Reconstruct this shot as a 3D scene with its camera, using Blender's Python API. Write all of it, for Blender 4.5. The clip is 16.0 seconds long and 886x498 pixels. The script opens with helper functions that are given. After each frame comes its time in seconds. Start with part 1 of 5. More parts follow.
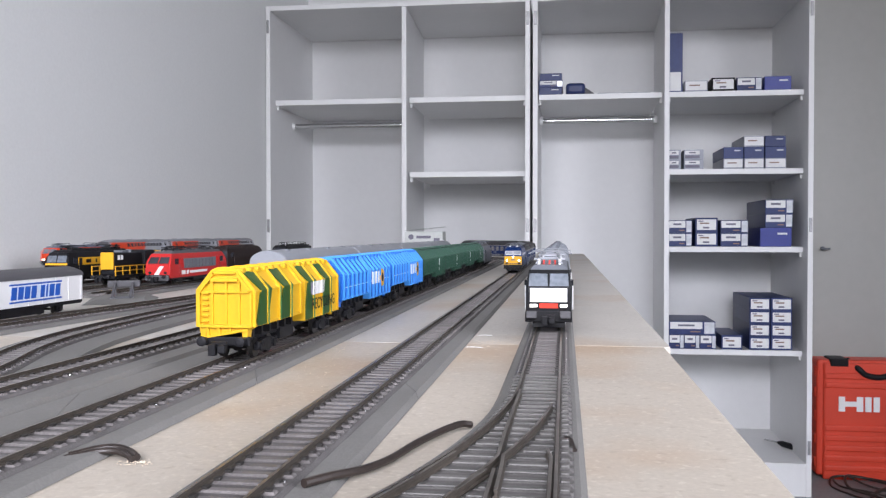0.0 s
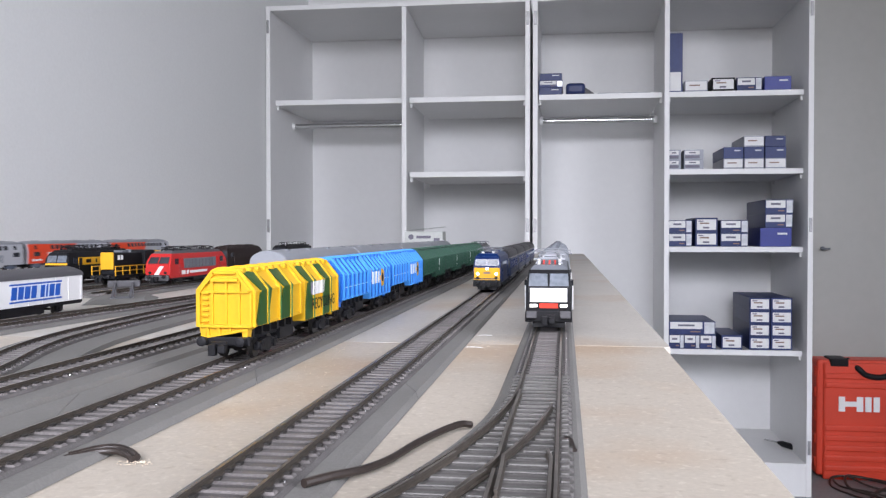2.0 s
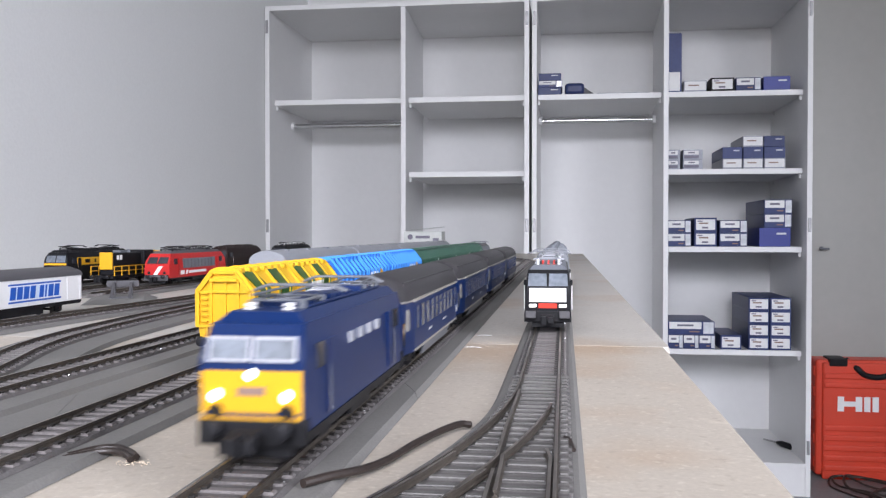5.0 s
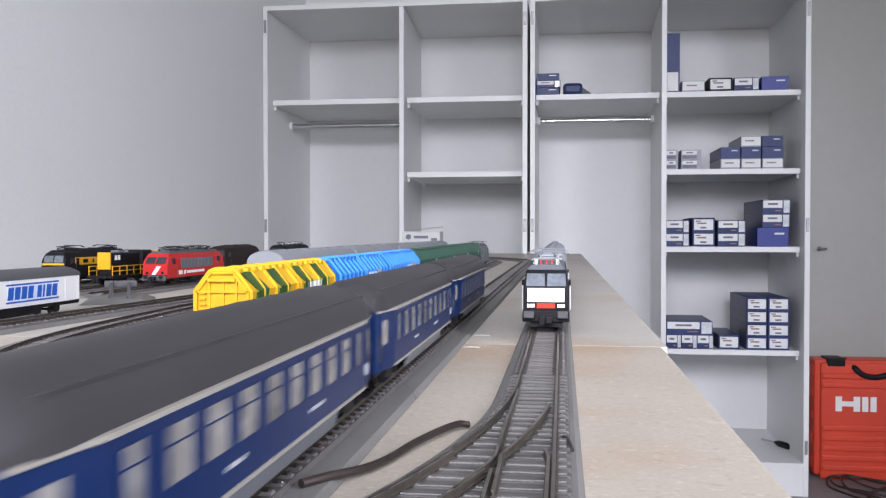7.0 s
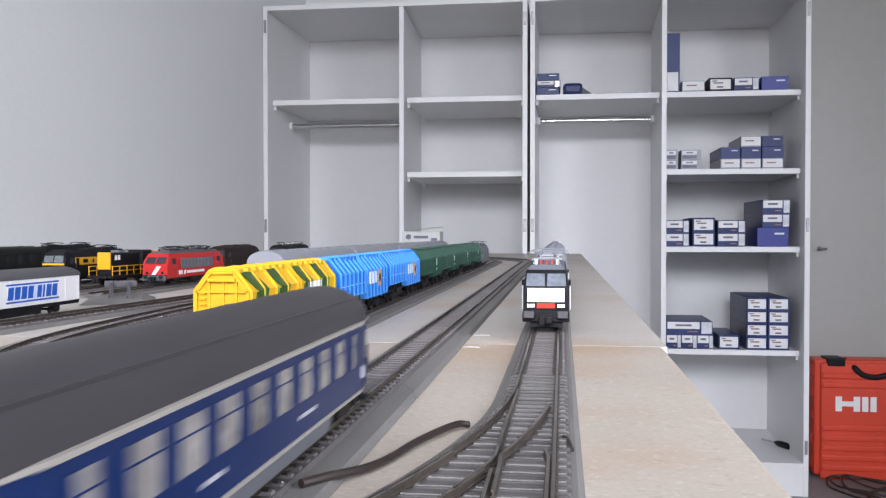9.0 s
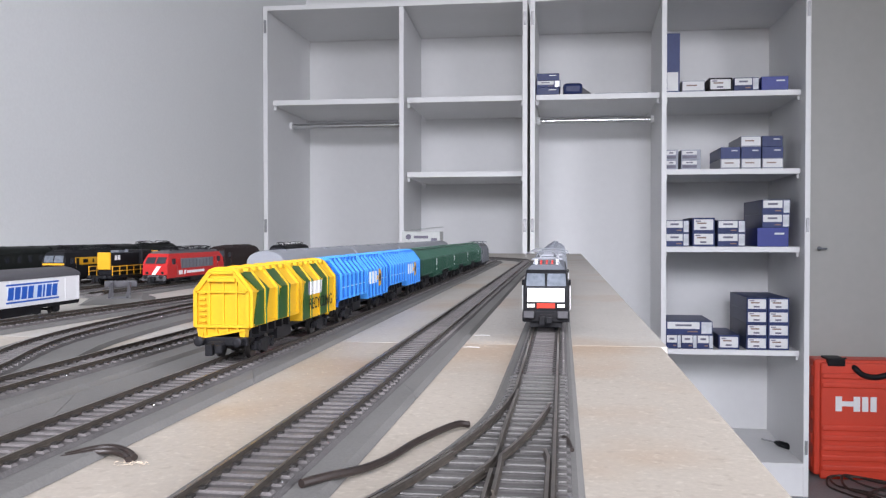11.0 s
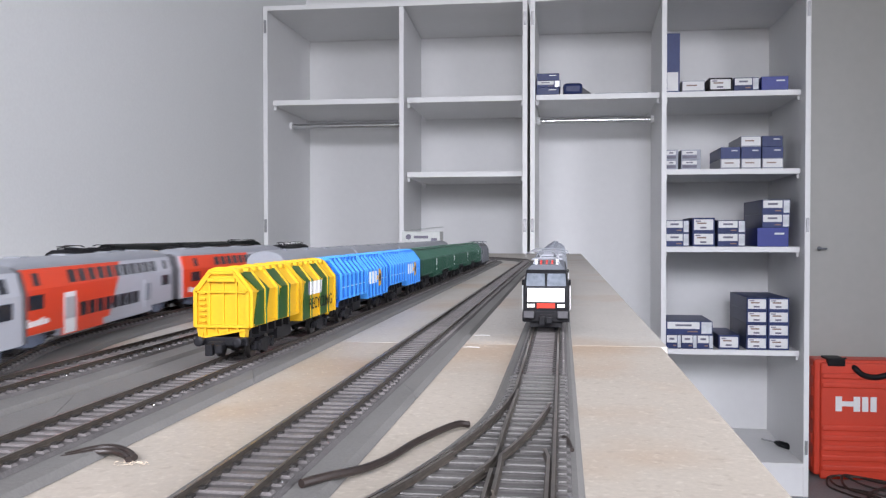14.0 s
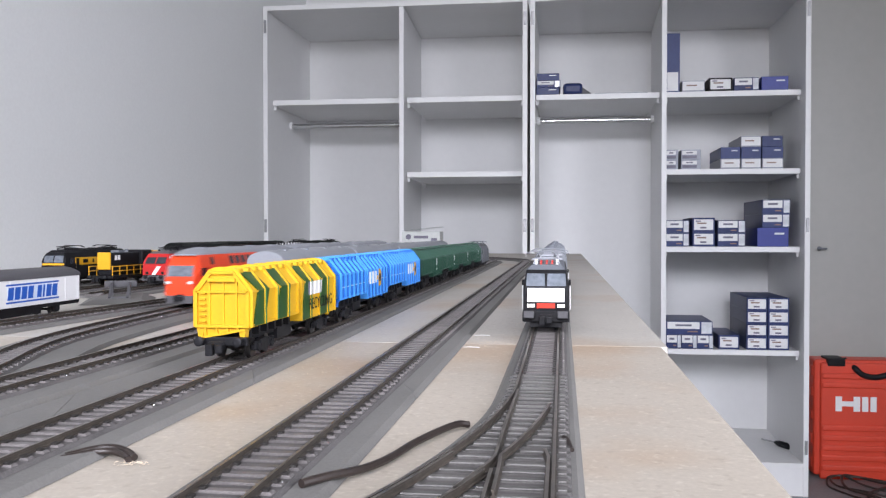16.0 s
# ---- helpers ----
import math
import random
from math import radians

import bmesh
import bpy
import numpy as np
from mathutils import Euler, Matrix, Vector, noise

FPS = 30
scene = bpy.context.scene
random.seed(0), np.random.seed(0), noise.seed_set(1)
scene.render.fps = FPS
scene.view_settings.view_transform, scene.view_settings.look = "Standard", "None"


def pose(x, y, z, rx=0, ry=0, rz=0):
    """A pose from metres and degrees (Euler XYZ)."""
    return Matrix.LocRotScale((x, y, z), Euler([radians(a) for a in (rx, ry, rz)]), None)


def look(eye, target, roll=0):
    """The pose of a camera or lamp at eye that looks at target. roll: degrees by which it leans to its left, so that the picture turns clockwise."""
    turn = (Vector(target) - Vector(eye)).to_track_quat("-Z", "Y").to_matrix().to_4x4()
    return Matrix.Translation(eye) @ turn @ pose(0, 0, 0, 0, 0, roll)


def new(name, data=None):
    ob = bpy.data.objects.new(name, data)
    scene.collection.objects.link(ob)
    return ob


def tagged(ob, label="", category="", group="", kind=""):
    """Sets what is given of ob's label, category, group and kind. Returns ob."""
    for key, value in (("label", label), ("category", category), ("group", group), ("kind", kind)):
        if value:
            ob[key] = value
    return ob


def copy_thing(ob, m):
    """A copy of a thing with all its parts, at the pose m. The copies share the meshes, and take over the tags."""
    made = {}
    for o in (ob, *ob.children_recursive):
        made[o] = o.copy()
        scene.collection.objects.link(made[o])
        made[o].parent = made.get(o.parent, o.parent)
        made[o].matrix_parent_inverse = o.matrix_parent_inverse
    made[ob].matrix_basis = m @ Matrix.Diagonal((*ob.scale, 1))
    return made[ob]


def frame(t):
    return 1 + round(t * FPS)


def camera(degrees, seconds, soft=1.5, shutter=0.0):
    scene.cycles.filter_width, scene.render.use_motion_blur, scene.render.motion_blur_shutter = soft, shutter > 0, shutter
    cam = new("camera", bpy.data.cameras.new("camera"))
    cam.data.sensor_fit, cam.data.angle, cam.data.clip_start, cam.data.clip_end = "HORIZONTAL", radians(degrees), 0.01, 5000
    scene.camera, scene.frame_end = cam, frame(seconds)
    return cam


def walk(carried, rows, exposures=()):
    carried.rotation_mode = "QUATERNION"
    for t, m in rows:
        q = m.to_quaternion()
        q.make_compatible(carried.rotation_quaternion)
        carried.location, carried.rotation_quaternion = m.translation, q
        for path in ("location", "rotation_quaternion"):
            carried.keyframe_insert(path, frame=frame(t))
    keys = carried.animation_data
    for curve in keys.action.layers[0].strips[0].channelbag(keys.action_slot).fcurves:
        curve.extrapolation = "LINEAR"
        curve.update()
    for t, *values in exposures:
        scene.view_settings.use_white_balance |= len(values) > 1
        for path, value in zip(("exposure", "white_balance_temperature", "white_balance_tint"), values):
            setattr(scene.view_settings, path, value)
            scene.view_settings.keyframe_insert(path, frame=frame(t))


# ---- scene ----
cam = camera(53.36, 16.0, soft=1.3, shutter=0.9)
EYE = 0.935                      # eye height over the floor
TOP = 0.862                      # table top over the floor
RAIL = 0.869                     # rail heads over the floor


def aim(turn):
    return pose(0, 0, EYE, 89.0, 0.024, turn)


walk(cam, [(0, aim(7.875)), (4.2, aim(7.875)), (6.3, aim(7.705)), (16, aim(7.705))])

# ---- world and light ----
world = bpy.data.worlds.new("sky")
scene.world = world
world.use_nodes = True
wn = world.node_tree
sky = wn.nodes.new("ShaderNodeTexSky")
sky.sky_type, sky.sun_disc, sky.sun_elevation, sky.sun_rotation = "NISHITA", False, radians(40), radians(200)
wn.links.new(sky.outputs[0], wn.nodes["Background"].inputs[0])
wn.nodes["Background"].inputs[1].default_value = 0.1


def area_lamp(name, where, target, sx, sy, watts, colour, spread=180):
    data = bpy.data.lights.new(name, "AREA")
    data.shape, data.size, data.size_y, data.energy, data.color = "RECTANGLE", sx, sy, watts, colour
    data.spread = radians(spread)
    ob = new(name, data)
    ob.matrix_world = look(where, target)
    return ob


# daylight in the two window openings behind the camera
area_lamp("window_light_south", (0.0, -2.2, 2.1), (-0.05, 1.2, 0.8), 2.0, 0.9, 20.5, (0.90, 0.90, 1.0), 58)
area_lamp("window_light_east", (2.20, -0.7, 1.75), (-3.0, -0.7, 0.2), 1.9, 1.2, 84, (0.885, 0.895, 1.0))
scene.view_settings.exposure = 0.0


# ---- materials ----
def mat(name, base, rough=0.5, metal=0.0, var=0.12, big=3.0, fine=60.0, bump=0.0, spec=0.5, glow=0.0, dark=None, coat=0.0, lots=0.0):
    m = bpy.data.materials.new(name)
    m.use_nodes = True
    nt = m.node_tree
    b = nt.nodes["Principled BSDF"]
    b.inputs["Roughness"].default_value, b.inputs["Metallic"].default_value = rough, metal
    b.inputs["Specular IOR Level"].default_value = spec
    b.inputs["Coat Weight"].default_value = coat
    if glow:
        b.inputs["Emission Color"].default_value = (*base, 1)
        b.inputs["Emission Strength"].default_value = glow
    tc = nt.nodes.new("ShaderNodeTexCoord")
    noises = []
    for scale in (big, fine):
        n = nt.nodes.new("ShaderNodeTexNoise")
        n.inputs["Scale"].default_value, n.inputs["Detail"].default_value = scale, 4
        nt.links.new(tc.outputs["Object"], n.inputs["Vector"])
        noises.append(n)
    add = nt.nodes.new("ShaderNodeMath")
    add.operation = "ADD"
    for i, n in enumerate(noises):
        nt.links.new(n.outputs["Fac"], add.inputs[i])
    half = nt.nodes.new("ShaderNodeMath")
    half.operation = "MULTIPLY"
    half.inputs[1].default_value = 0.5
    nt.links.new(add.outputs[0], half.inputs[0])
    value = half.outputs[0]
    if lots:
        info = nt.nodes.new("ShaderNodeObjectInfo")
        mul = nt.nodes.new("ShaderNodeMath")
        mul.operation = "MULTIPLY_ADD"
        mul.inputs[1].default_value, mul.inputs[2].default_value = lots, -lots / 2
        nt.links.new(info.outputs["Random"], mul.inputs[0])
        plus = nt.nodes.new("ShaderNodeMath")
        nt.links.new(mul.outputs[0], plus.inputs[0])
        nt.links.new(value, plus.inputs[1])
        value = plus.outputs[0]
    ramp = nt.nodes.new("ShaderNodeValToRGB")
    lo = dark or tuple(max(0, c * (1 - var)) for c in base)
    hi = tuple(min(1, c * (1 + var)) for c in base)
    ramp.color_ramp.elements[0].position, ramp.color_ramp.elements[0].color = 0.32, (*lo, 1)
    ramp.color_ramp.elements[1].position, ramp.color_ramp.elements[1].color = 0.68, (*hi, 1)
    nt.links.new(value, ramp.inputs[0])
    nt.links.new(ramp.outputs[0], b.inputs["Base Color"])
    if bump:
        bp = nt.nodes.new("ShaderNodeBump")
        bp.inputs["Strength"].default_value, bp.inputs["Distance"].default_value = bump, 0.002
        nt.links.new(noises[1].outputs["Fac"], bp.inputs["Height"])
        nt.links.new(bp.outputs[0], b.inputs["Normal"])
    return m


def plastic(name, base, rough=0.38, var=0.06, spec=0.3):
    return mat(name, base, rough, var=var, big=25, fine=500, spec=spec)


M_WALL = mat("wall_paper", (0.82, 0.83, 0.83), 0.85, var=0.03, big=1.2, fine=140, bump=0.3)
M_CAB = mat("white_laminate", (0.77, 0.77, 0.77), 0.45, var=0.02, big=2, fine=40)
M_CEIL = mat("ceiling_paint", (0.55, 0.55, 0.54), 0.9, var=0.02)
# mid grey puts the shade on the white door into its paint
M_DOOR_SHADED = mat("shaded_door_paint", (0.43, 0.425, 0.40), 0.4, var=0.03, big=2, fine=30)
M_FLOOR = mat("grey_floor", (0.22, 0.22, 0.225), 0.6, var=0.18, big=4, fine=90)
M_BED = mat("grey_bedding", (0.165, 0.16, 0.152), 0.8, var=0.14, big=12, fine=900, bump=0.12)
M_SLEEPER = mat("sleeper_plastic", (0.14, 0.128, 0.126), 0.4, var=0.35, big=30, fine=900, lots=0.25)
M_DARKTIE = mat("dark_sleeper_plastic", (0.11, 0.105, 0.10), 0.5, var=0.35, big=30, fine=900, lots=0.25)
# near black, for the shadow in and around the rail clips
M_CLIP_SHADE = mat("shaded_clip_plastic", (0.03, 0.027, 0.025), 0.5, var=0.3, big=60, fine=600)
M_BALLAST = mat("dark_ballast_plastic", (0.105, 0.098, 0.096), 0.7, var=0.3, big=40, fine=1500, bump=0.2)
M_RAIL = mat("rail_metal", (0.075, 0.063, 0.052), 0.5, 0.3, var=0.35, big=20, fine=300)
M_RAILTOP = mat("polished_rail_head", (0.36, 0.32, 0.29), 0.34, 1.0, var=0.3, big=15, fine=120)
M_BLACK = plastic("black_plastic", (0.010, 0.010, 0.012), 0.45, 0.3, 0.15)
M_FRAME = mat("underframe_plastic", (0.012, 0.012, 0.014), 0.5, var=0.5, big=60, fine=900, spec=0.18)
M_WHEEL = mat("wheel_metal", (0.05, 0.047, 0.045), 0.4, 0.6, var=0.2, big=60)
M_CHROME = mat("chrome", (0.6, 0.6, 0.6), 0.2, 1.0, var=0.05)
M_STEEL = mat("brushed_steel", (0.32, 0.32, 0.33), 0.45, 1.0, var=0.1)
M_YELLOW = plastic("yellow_plastic", (0.68, 0.395, 0.018))
M_YGREEN = plastic("green_stripe_paint", (0.022, 0.075, 0.018))
M_LGREEN = plastic("light_green_edge", (0.055, 0.18, 0.055))
# lighter copies of the wagon blue and green: highlights painted on the ribs
M_LITBLUE = plastic("lit_blue_rib_plastic", (0.065, 0.30, 0.75))
M_LITGREEN = plastic("lit_green_rib_plastic", (0.022, 0.074, 0.048))
M_BLUE = plastic("light_blue_plastic", (0.016, 0.135, 0.56))
M_GREEN = plastic("dark_green_plastic", (0.009, 0.033, 0.022), 0.42)
M_NAVY = plastic("navy_blue_plastic", (0.005, 0.020, 0.088), 0.32, 0.06, 0.22)
M_CREAM = plastic("cream_line_plastic", (0.32, 0.30, 0.27), 0.4)
M_DIMLAMP = plastic("unlit_lamp_glass", (0.75, 0.72, 0.7), 0.2)
M_SIGNAL = plastic("signal_yellow_plastic", (0.74, 0.385, 0.018))
M_RED = plastic("red_plastic", (0.48, 0.02, 0.02), 0.35)
M_TRED = plastic("traffic_red_plastic", (0.70, 0.062, 0.019), 0.35)
M_GREYROOF = plastic("dark_grey_roof_plastic", (0.085, 0.083, 0.09), 0.5)
M_COACHROOF = plastic("brown_grey_roof_plastic", (0.042, 0.040, 0.043), 0.45)
M_TANK = plastic("tank_grey_plastic", (0.24, 0.25, 0.27), 0.4)
M_SILVER = plastic("light_grey_plastic", (0.42, 0.43, 0.47), 0.4)
M_DDROOF = plastic("grey_roof_plastic", (0.25, 0.26, 0.285), 0.45)
M_BLUEGREY = plastic("blue_grey_plastic", (0.13, 0.155, 0.21), 0.4)
M_MIDGREY = plastic("mid_grey_plastic", (0.14, 0.15, 0.17), 0.45)
M_WHITE = plastic("white_plastic", (0.8, 0.8, 0.8), 0.4, 0.03)
M_BROWN = plastic("brown_plastic", (0.02, 0.012, 0.011), 0.45, 0.06, 0.15)
M_DGREEN = plastic("black_green_plastic", (0.009, 0.011, 0.010), 0.45, 0.06, 0.15)
M_GLASS = mat("window_plastic", (0.03, 0.032, 0.04), 0.12, var=0.2, big=30)
M_SCREEN = mat("windscreen_plastic", (0.15, 0.17, 0.20), 0.32, var=0.4, big=60, fine=300, spec=0.3)
M_CURTAIN = mat("window_with_cream_curtain", (0.24, 0.23, 0.22), 0.15, var=0.6, big=45, fine=200)
M_LAMP = mat("lit_lamp", (1.0, 0.97, 0.9), 0.4, var=0.0, glow=2.5)
M_REDGLASS = plastic("red_panel", (0.75, 0.05, 0.03), 0.3)
M_PRINTBLUE = plastic("blue_print", (0.02, 0.10, 0.45), 0.5)
M_PALEBLUE = plastic("pale_blue_print", (0.60, 0.70, 0.84), 0.5)
M_CABLE = mat("black_cable_rubber", (0.028, 0.020, 0.017), 0.45, var=0.35, big=40, fine=500)
M_CARD_BLUE = mat("dark_blue_card", (0.026, 0.040, 0.128), 0.4, spec=0.3, var=0.2, big=8, fine=80, lots=0.4)
M_CARD_VIVID = mat("blue_card", (0.014, 0.028, 0.24), 0.4, var=0.12, big=8, fine=80)
M_CARD_GREY = mat("grey_card", (0.30, 0.315, 0.37), 0.4, var=0.12, big=8, fine=80, lots=0.3)
M_LABEL = mat("white_label_paper", (0.74, 0.74, 0.74), 0.6, var=0.06, big=20, fine=120)
M_INK = mat("grey_print", (0.16, 0.15, 0.2), 0.6, var=0.2, big=40)
M_RUST = mat("brown_print", (0.25, 0.16, 0.13), 0.6, var=0.2, big=40)
M_FOIL = mat("clear_film_sheen", (0.62, 0.64, 0.68), 0.15, var=0.2, big=20)
M_CASE = mat("red_case_plastic", (0.62, 0.05, 0.02), 0.45, var=0.12, big=6, fine=220, bump=0.12)
M_CARTON = mat("white_carton", (0.6, 0.62, 0.6), 0.6, var=0.08, big=12, fine=100)
M_DUST = mat("pale_sawdust", (0.62, 0.52, 0.40), 0.9, var=0.15, big=90, fine=900)


def chipboard(name, tone, stain):
    """Hard board with fine chips, broad blotches and brown stains."""
    m = mat(name, tone, 0.5, var=0.10, big=9, fine=520, bump=0.08)
    nt = m.node_tree
    b = nt.nodes["Principled BSDF"]
    base = b.inputs["Base Color"].links[0].from_socket
    tc = nt.nodes.new("ShaderNodeTexCoord")
    for scale, lo, hi, colour, most in ((6.5, 0.51, 0.66, (0.42, 0.27, 0.15, 1), stain), (60.0, 0.63, 0.70, (0.66, 0.59, 0.49, 1), 0.3), (210.0, 0.57, 0.70, (0.27, 0.22, 0.16, 1), 0.3), (350.0, 0.58, 0.68, (0.76, 0.71, 0.62, 1), 0.25)):
        n = nt.nodes.new("ShaderNodeTexNoise")
        n.inputs["Scale"].default_value, n.inputs["Detail"].default_value = scale, 5
        nt.links.new(tc.outputs["Object"], n.inputs["Vector"])
        r = nt.nodes.new("ShaderNodeMapRange")
        r.inputs[1].default_value, r.inputs[2].default_value, r.inputs[4].default_value = lo, hi, most
        nt.links.new(n.outputs["Fac"], r.inputs[0])
        mix = nt.nodes.new("ShaderNodeMix")
        mix.data_type = "RGBA"
        mix.inputs[7].default_value = colour
        nt.links.new(r.outputs[0], mix.inputs[0])
        nt.links.new(base, mix.inputs[6])
        base = mix.outputs[2]
    nt.links.new(base, b.inputs["Base Color"])
    return m


M_BOARD = chipboard("tan_chipboard", (0.485, 0.432, 0.365), 0.55)
M_BOARD_GREY = chipboard("greyish_chipboard", (0.51, 0.48, 0.435), 0.4)


# ---- mesh helpers ----
def ring_join(bm, rings, close=True):
    for a, b in zip(rings, rings[1:]):
        n = len(a)
        for i in range(n if close else n - 1):
            j = (i + 1) % n
            bm.faces.new((a[i], a[j], b[j], b[i]))


def box(bm, x0, x1, y0, y1, z0, z1, bevel=0.0, lean=0.0):
    """A box; lean shifts its far end along x."""
    vs = [bm.verts.new(c) for c in ((x0, y0, z0), (x1, y0, z0), (x1 + lean, y1, z0), (x0 + lean, y1, z0), (x0, y0, z1), (x1, y0, z1), (x1 + lean, y1, z1), (x0 + lean, y1, z1))]
    fs = [bm.faces.new([vs[i] for i in f]) for f in ((3, 2, 1, 0), (4, 5, 6, 7), (0, 1, 5, 4), (1, 2, 6, 5), (2, 3, 7, 6), (3, 0, 4, 7))]
    if bevel:
        es = list({e for f in fs for e in f.edges})
        bmesh.ops.bevel(bm, geom=es, offset=bevel, segments=2, profile=0.5, affect="EDGES")


def cyl(bm, a, b, r, n=12, r2=None):
    a, b = Vector(a), Vector(b)
    w = (b - a).normalized()
    u = w.orthogonal().normalized()
    v = w.cross(u)
    rings = []
    for p, rr in ((a, r), (b, r if r2 is None else r2)):
        rings.append([bm.verts.new(p + (u * math.cos(t) + v * math.sin(t)) * rr) for t in [2 * math.pi * i / n for i in range(n)]])
    ring_join(bm, rings)
    bm.faces.new(rings[0][::-1])
    bm.faces.new(rings[1])


def loft(bm, sections):
    """Sections (y, [(x, z), ...]) of equal counts, skinned and capped."""
    rings = [[bm.verts.new((p[0], y if len(p) < 3 else y + p[2], p[1])) for p in prof] for y, prof in sections]
    ring_join(bm, rings)
    bm.faces.new(rings[0][::-1])
    bm.faces.new(rings[-1])


def tube(bm, pts, r, n=8):
    """A round cable along points."""
    pts = [Vector(p) for p in pts]
    rings = []
    for i, p in enumerate(pts):
        w = (pts[min(i + 1, len(pts) - 1)] - pts[max(i - 1, 0)]).normalized()
        u = w.cross(Vector((0, 0, 1)))
        u = u.normalized() if u.length > 1e-4 else Vector((1, 0, 0))
        v = u.cross(w)
        rings.append([bm.verts.new(p + (u * math.cos(t) + v * math.sin(t)) * r) for t in [2 * math.pi * k / n for k in range(n)]])
    ring_join(bm, rings)
    bm.faces.new(rings[0][::-1])
    bm.faces.new(rings[-1])


def smooth_line(pts, n=8):
    """Catmull-Rom through points."""
    pts = [Vector(p) for p in pts]
    ext = [pts[0] * 2 - pts[1]] + pts + [pts[-1] * 2 - pts[-2]]
    out = []
    for i in range(1, len(ext) - 2):
        a, b, c, d = ext[i - 1:i + 3]
        for k in range(n):
            t = k / n
            out.append(0.5 * (2 * b + (c - a) * t + (2 * a - 5 * b + 4 * c - d) * t * t + (3 * b - a - 3 * c + d) * t ** 3))
    return out + [pts[-1]]


def slab(bm, s, fx, ya, yb, za, zb, off=0.3, shear=0.0, deep=0.8):
    """A thin panel on the side s (1 or -1) of a body whose half width at height z is fx(z)."""
    vs = []
    for o in (off, -deep):
        for y, z in ((ya, za), (yb, za), (yb + shear, zb), (ya + shear, zb)):
            vs.append(bm.verts.new((s * (fx(z) + o), y, z)))
    for f in ((0, 1, 2, 3), (7, 6, 5, 4), (0, 4, 5, 1), (1, 5, 6, 2), (2, 6, 7, 3), (3, 7, 4, 0)):
        bm.faces.new([vs[i] for i in f])


def face_panel(bm, s, fy, xa, xb, za, zb, off=0.3, inset=0.0, deep=0.8):
    """A thin panel on the end s (1 or -1) of a body whose half length at height z is fy(z)."""
    vs = []
    for o in (off, -deep):
        for x, z in ((xa, za), (xb, za), (xb - inset, zb), (xa + inset, zb)):
            vs.append(bm.verts.new((x, s * (fy(z) + o), z)))
    for f in ((0, 1, 2, 3), (7, 6, 5, 4), (0, 4, 5, 1), (1, 5, 6, 2), (2, 6, 7, 3), (3, 7, 4, 0)):
        bm.faces.new([vs[i] for i in f])


def mesh_of(name, bm, material, smooth=False, mm=False):
    if mm:
        bmesh.ops.scale(bm, vec=(0.001, 0.001, 0.001), verts=bm.verts)
    bmesh.ops.recalc_face_normals(bm, faces=bm.faces)
    me = bpy.data.meshes.new(name)
    bm.to_mesh(me)
    bm.free()
    me.materials.append(material)
    if smooth:
        for p in me.polygons:
            p.use_smooth = True
        me.set_sharp_from_angle(angle=radians(35))
    return me


def part(name, bm, material, parent=None, label="", smooth=False, mm=False):
    ob = new(name, mesh_of(name, bm, material, smooth, mm))
    ob.parent = parent
    return tagged(ob, label)


def share(name, me, parent, m):
    """One more piece on the mesh me, at the pose m under parent."""
    ob = new(name, me)
    ob.parent = parent
    ob.matrix_basis = m
    return ob


def mpart(name, parent, material, build, label="", smooth=False):
    """A part in millimetres: build(bm) fills it."""
    bm = bmesh.new()
    build(bm)
    return part(name, bm, material, parent, label, smooth, mm=True)


def box_part(name, dims, material, parent=None, label="", bevel=0.0, lean=0.0):
    bm = bmesh.new()
    box(bm, *dims, bevel, lean)
    return part(name, bm, material, parent, label)


def thing(name, label, category, group="", at=None):
    ob = tagged(new(name), label, category, group)
    ob.empty_display_size = 0.02
    if at is not None:
        ob.matrix_basis = at
    return ob


def lettering(name, body, size, material, parent, m, label=""):
    c = bpy.data.curves.new(name, "FONT")
    c.body, c.size, c.extrude, c.align_x, c.align_y = body, size, 0.00008, "CENTER", "CENTER"
    c.materials.append(material)
    ob = new(name, c)
    ob.parent = parent
    ob.matrix_basis = m
    return tagged(ob, label)


# ---- room ----
WX0, WX1, WY0, WY1, WZ = -1.138, 2.3, -2.4, 3.84, 2.6
tagged(box_part("floor", (WX0 - 0.1, WX1 + 0.1, WY0 - 0.1, WY1 + 0.1, -0.1, 0), M_FLOOR), "grey floor, bare", "floor", kind="structure")
tagged(box_part("ceiling", (WX0 - 0.1, WX1 + 0.1, WY0 - 0.1, WY1 + 0.1, WZ, WZ + 0.1), M_CEIL), "white ceiling", "ceiling", kind="structure")
tagged(box_part("wall_west", (WX0 - 0.1, WX0, WY0, WY1, 0, WZ), M_WALL), "off-white papered wall", "wall", kind="structure")
tagged(box_part("wall_north", (WX0, WX1, WY1, WY1 + 0.1, 0, WZ), M_WALL), "off-white papered wall", "wall", kind="structure")
bm = bmesh.new()
box(bm, WX0, -1.03, WY0 - 0.1, WY0, 0, WZ)
box(bm, 1.03, WX1, WY0 - 0.1, WY0, 0, WZ)
box(bm, -1.03, 1.03, WY0 - 0.1, WY0, 0, 1.6)
box(bm, -1.03, 1.03, WY0 - 0.1, WY0, 2.55, WZ)
tagged(part("wall_south", bm, M_WALL), "off-white wall with a window opening", "wall", kind="structure")
bm = bmesh.new()
box(bm, WX1, WX1 + 0.1, WY0, -1.65, 0, WZ)
box(bm, WX1, WX1 + 0.1, 0.25, WY1, 0, WZ)
box(bm, WX1, WX1 + 0.1, -1.65, 0.25, 0, 1.03)
box(bm, WX1, WX1 + 0.1, -1.65, 0.25, 2.36, WZ)
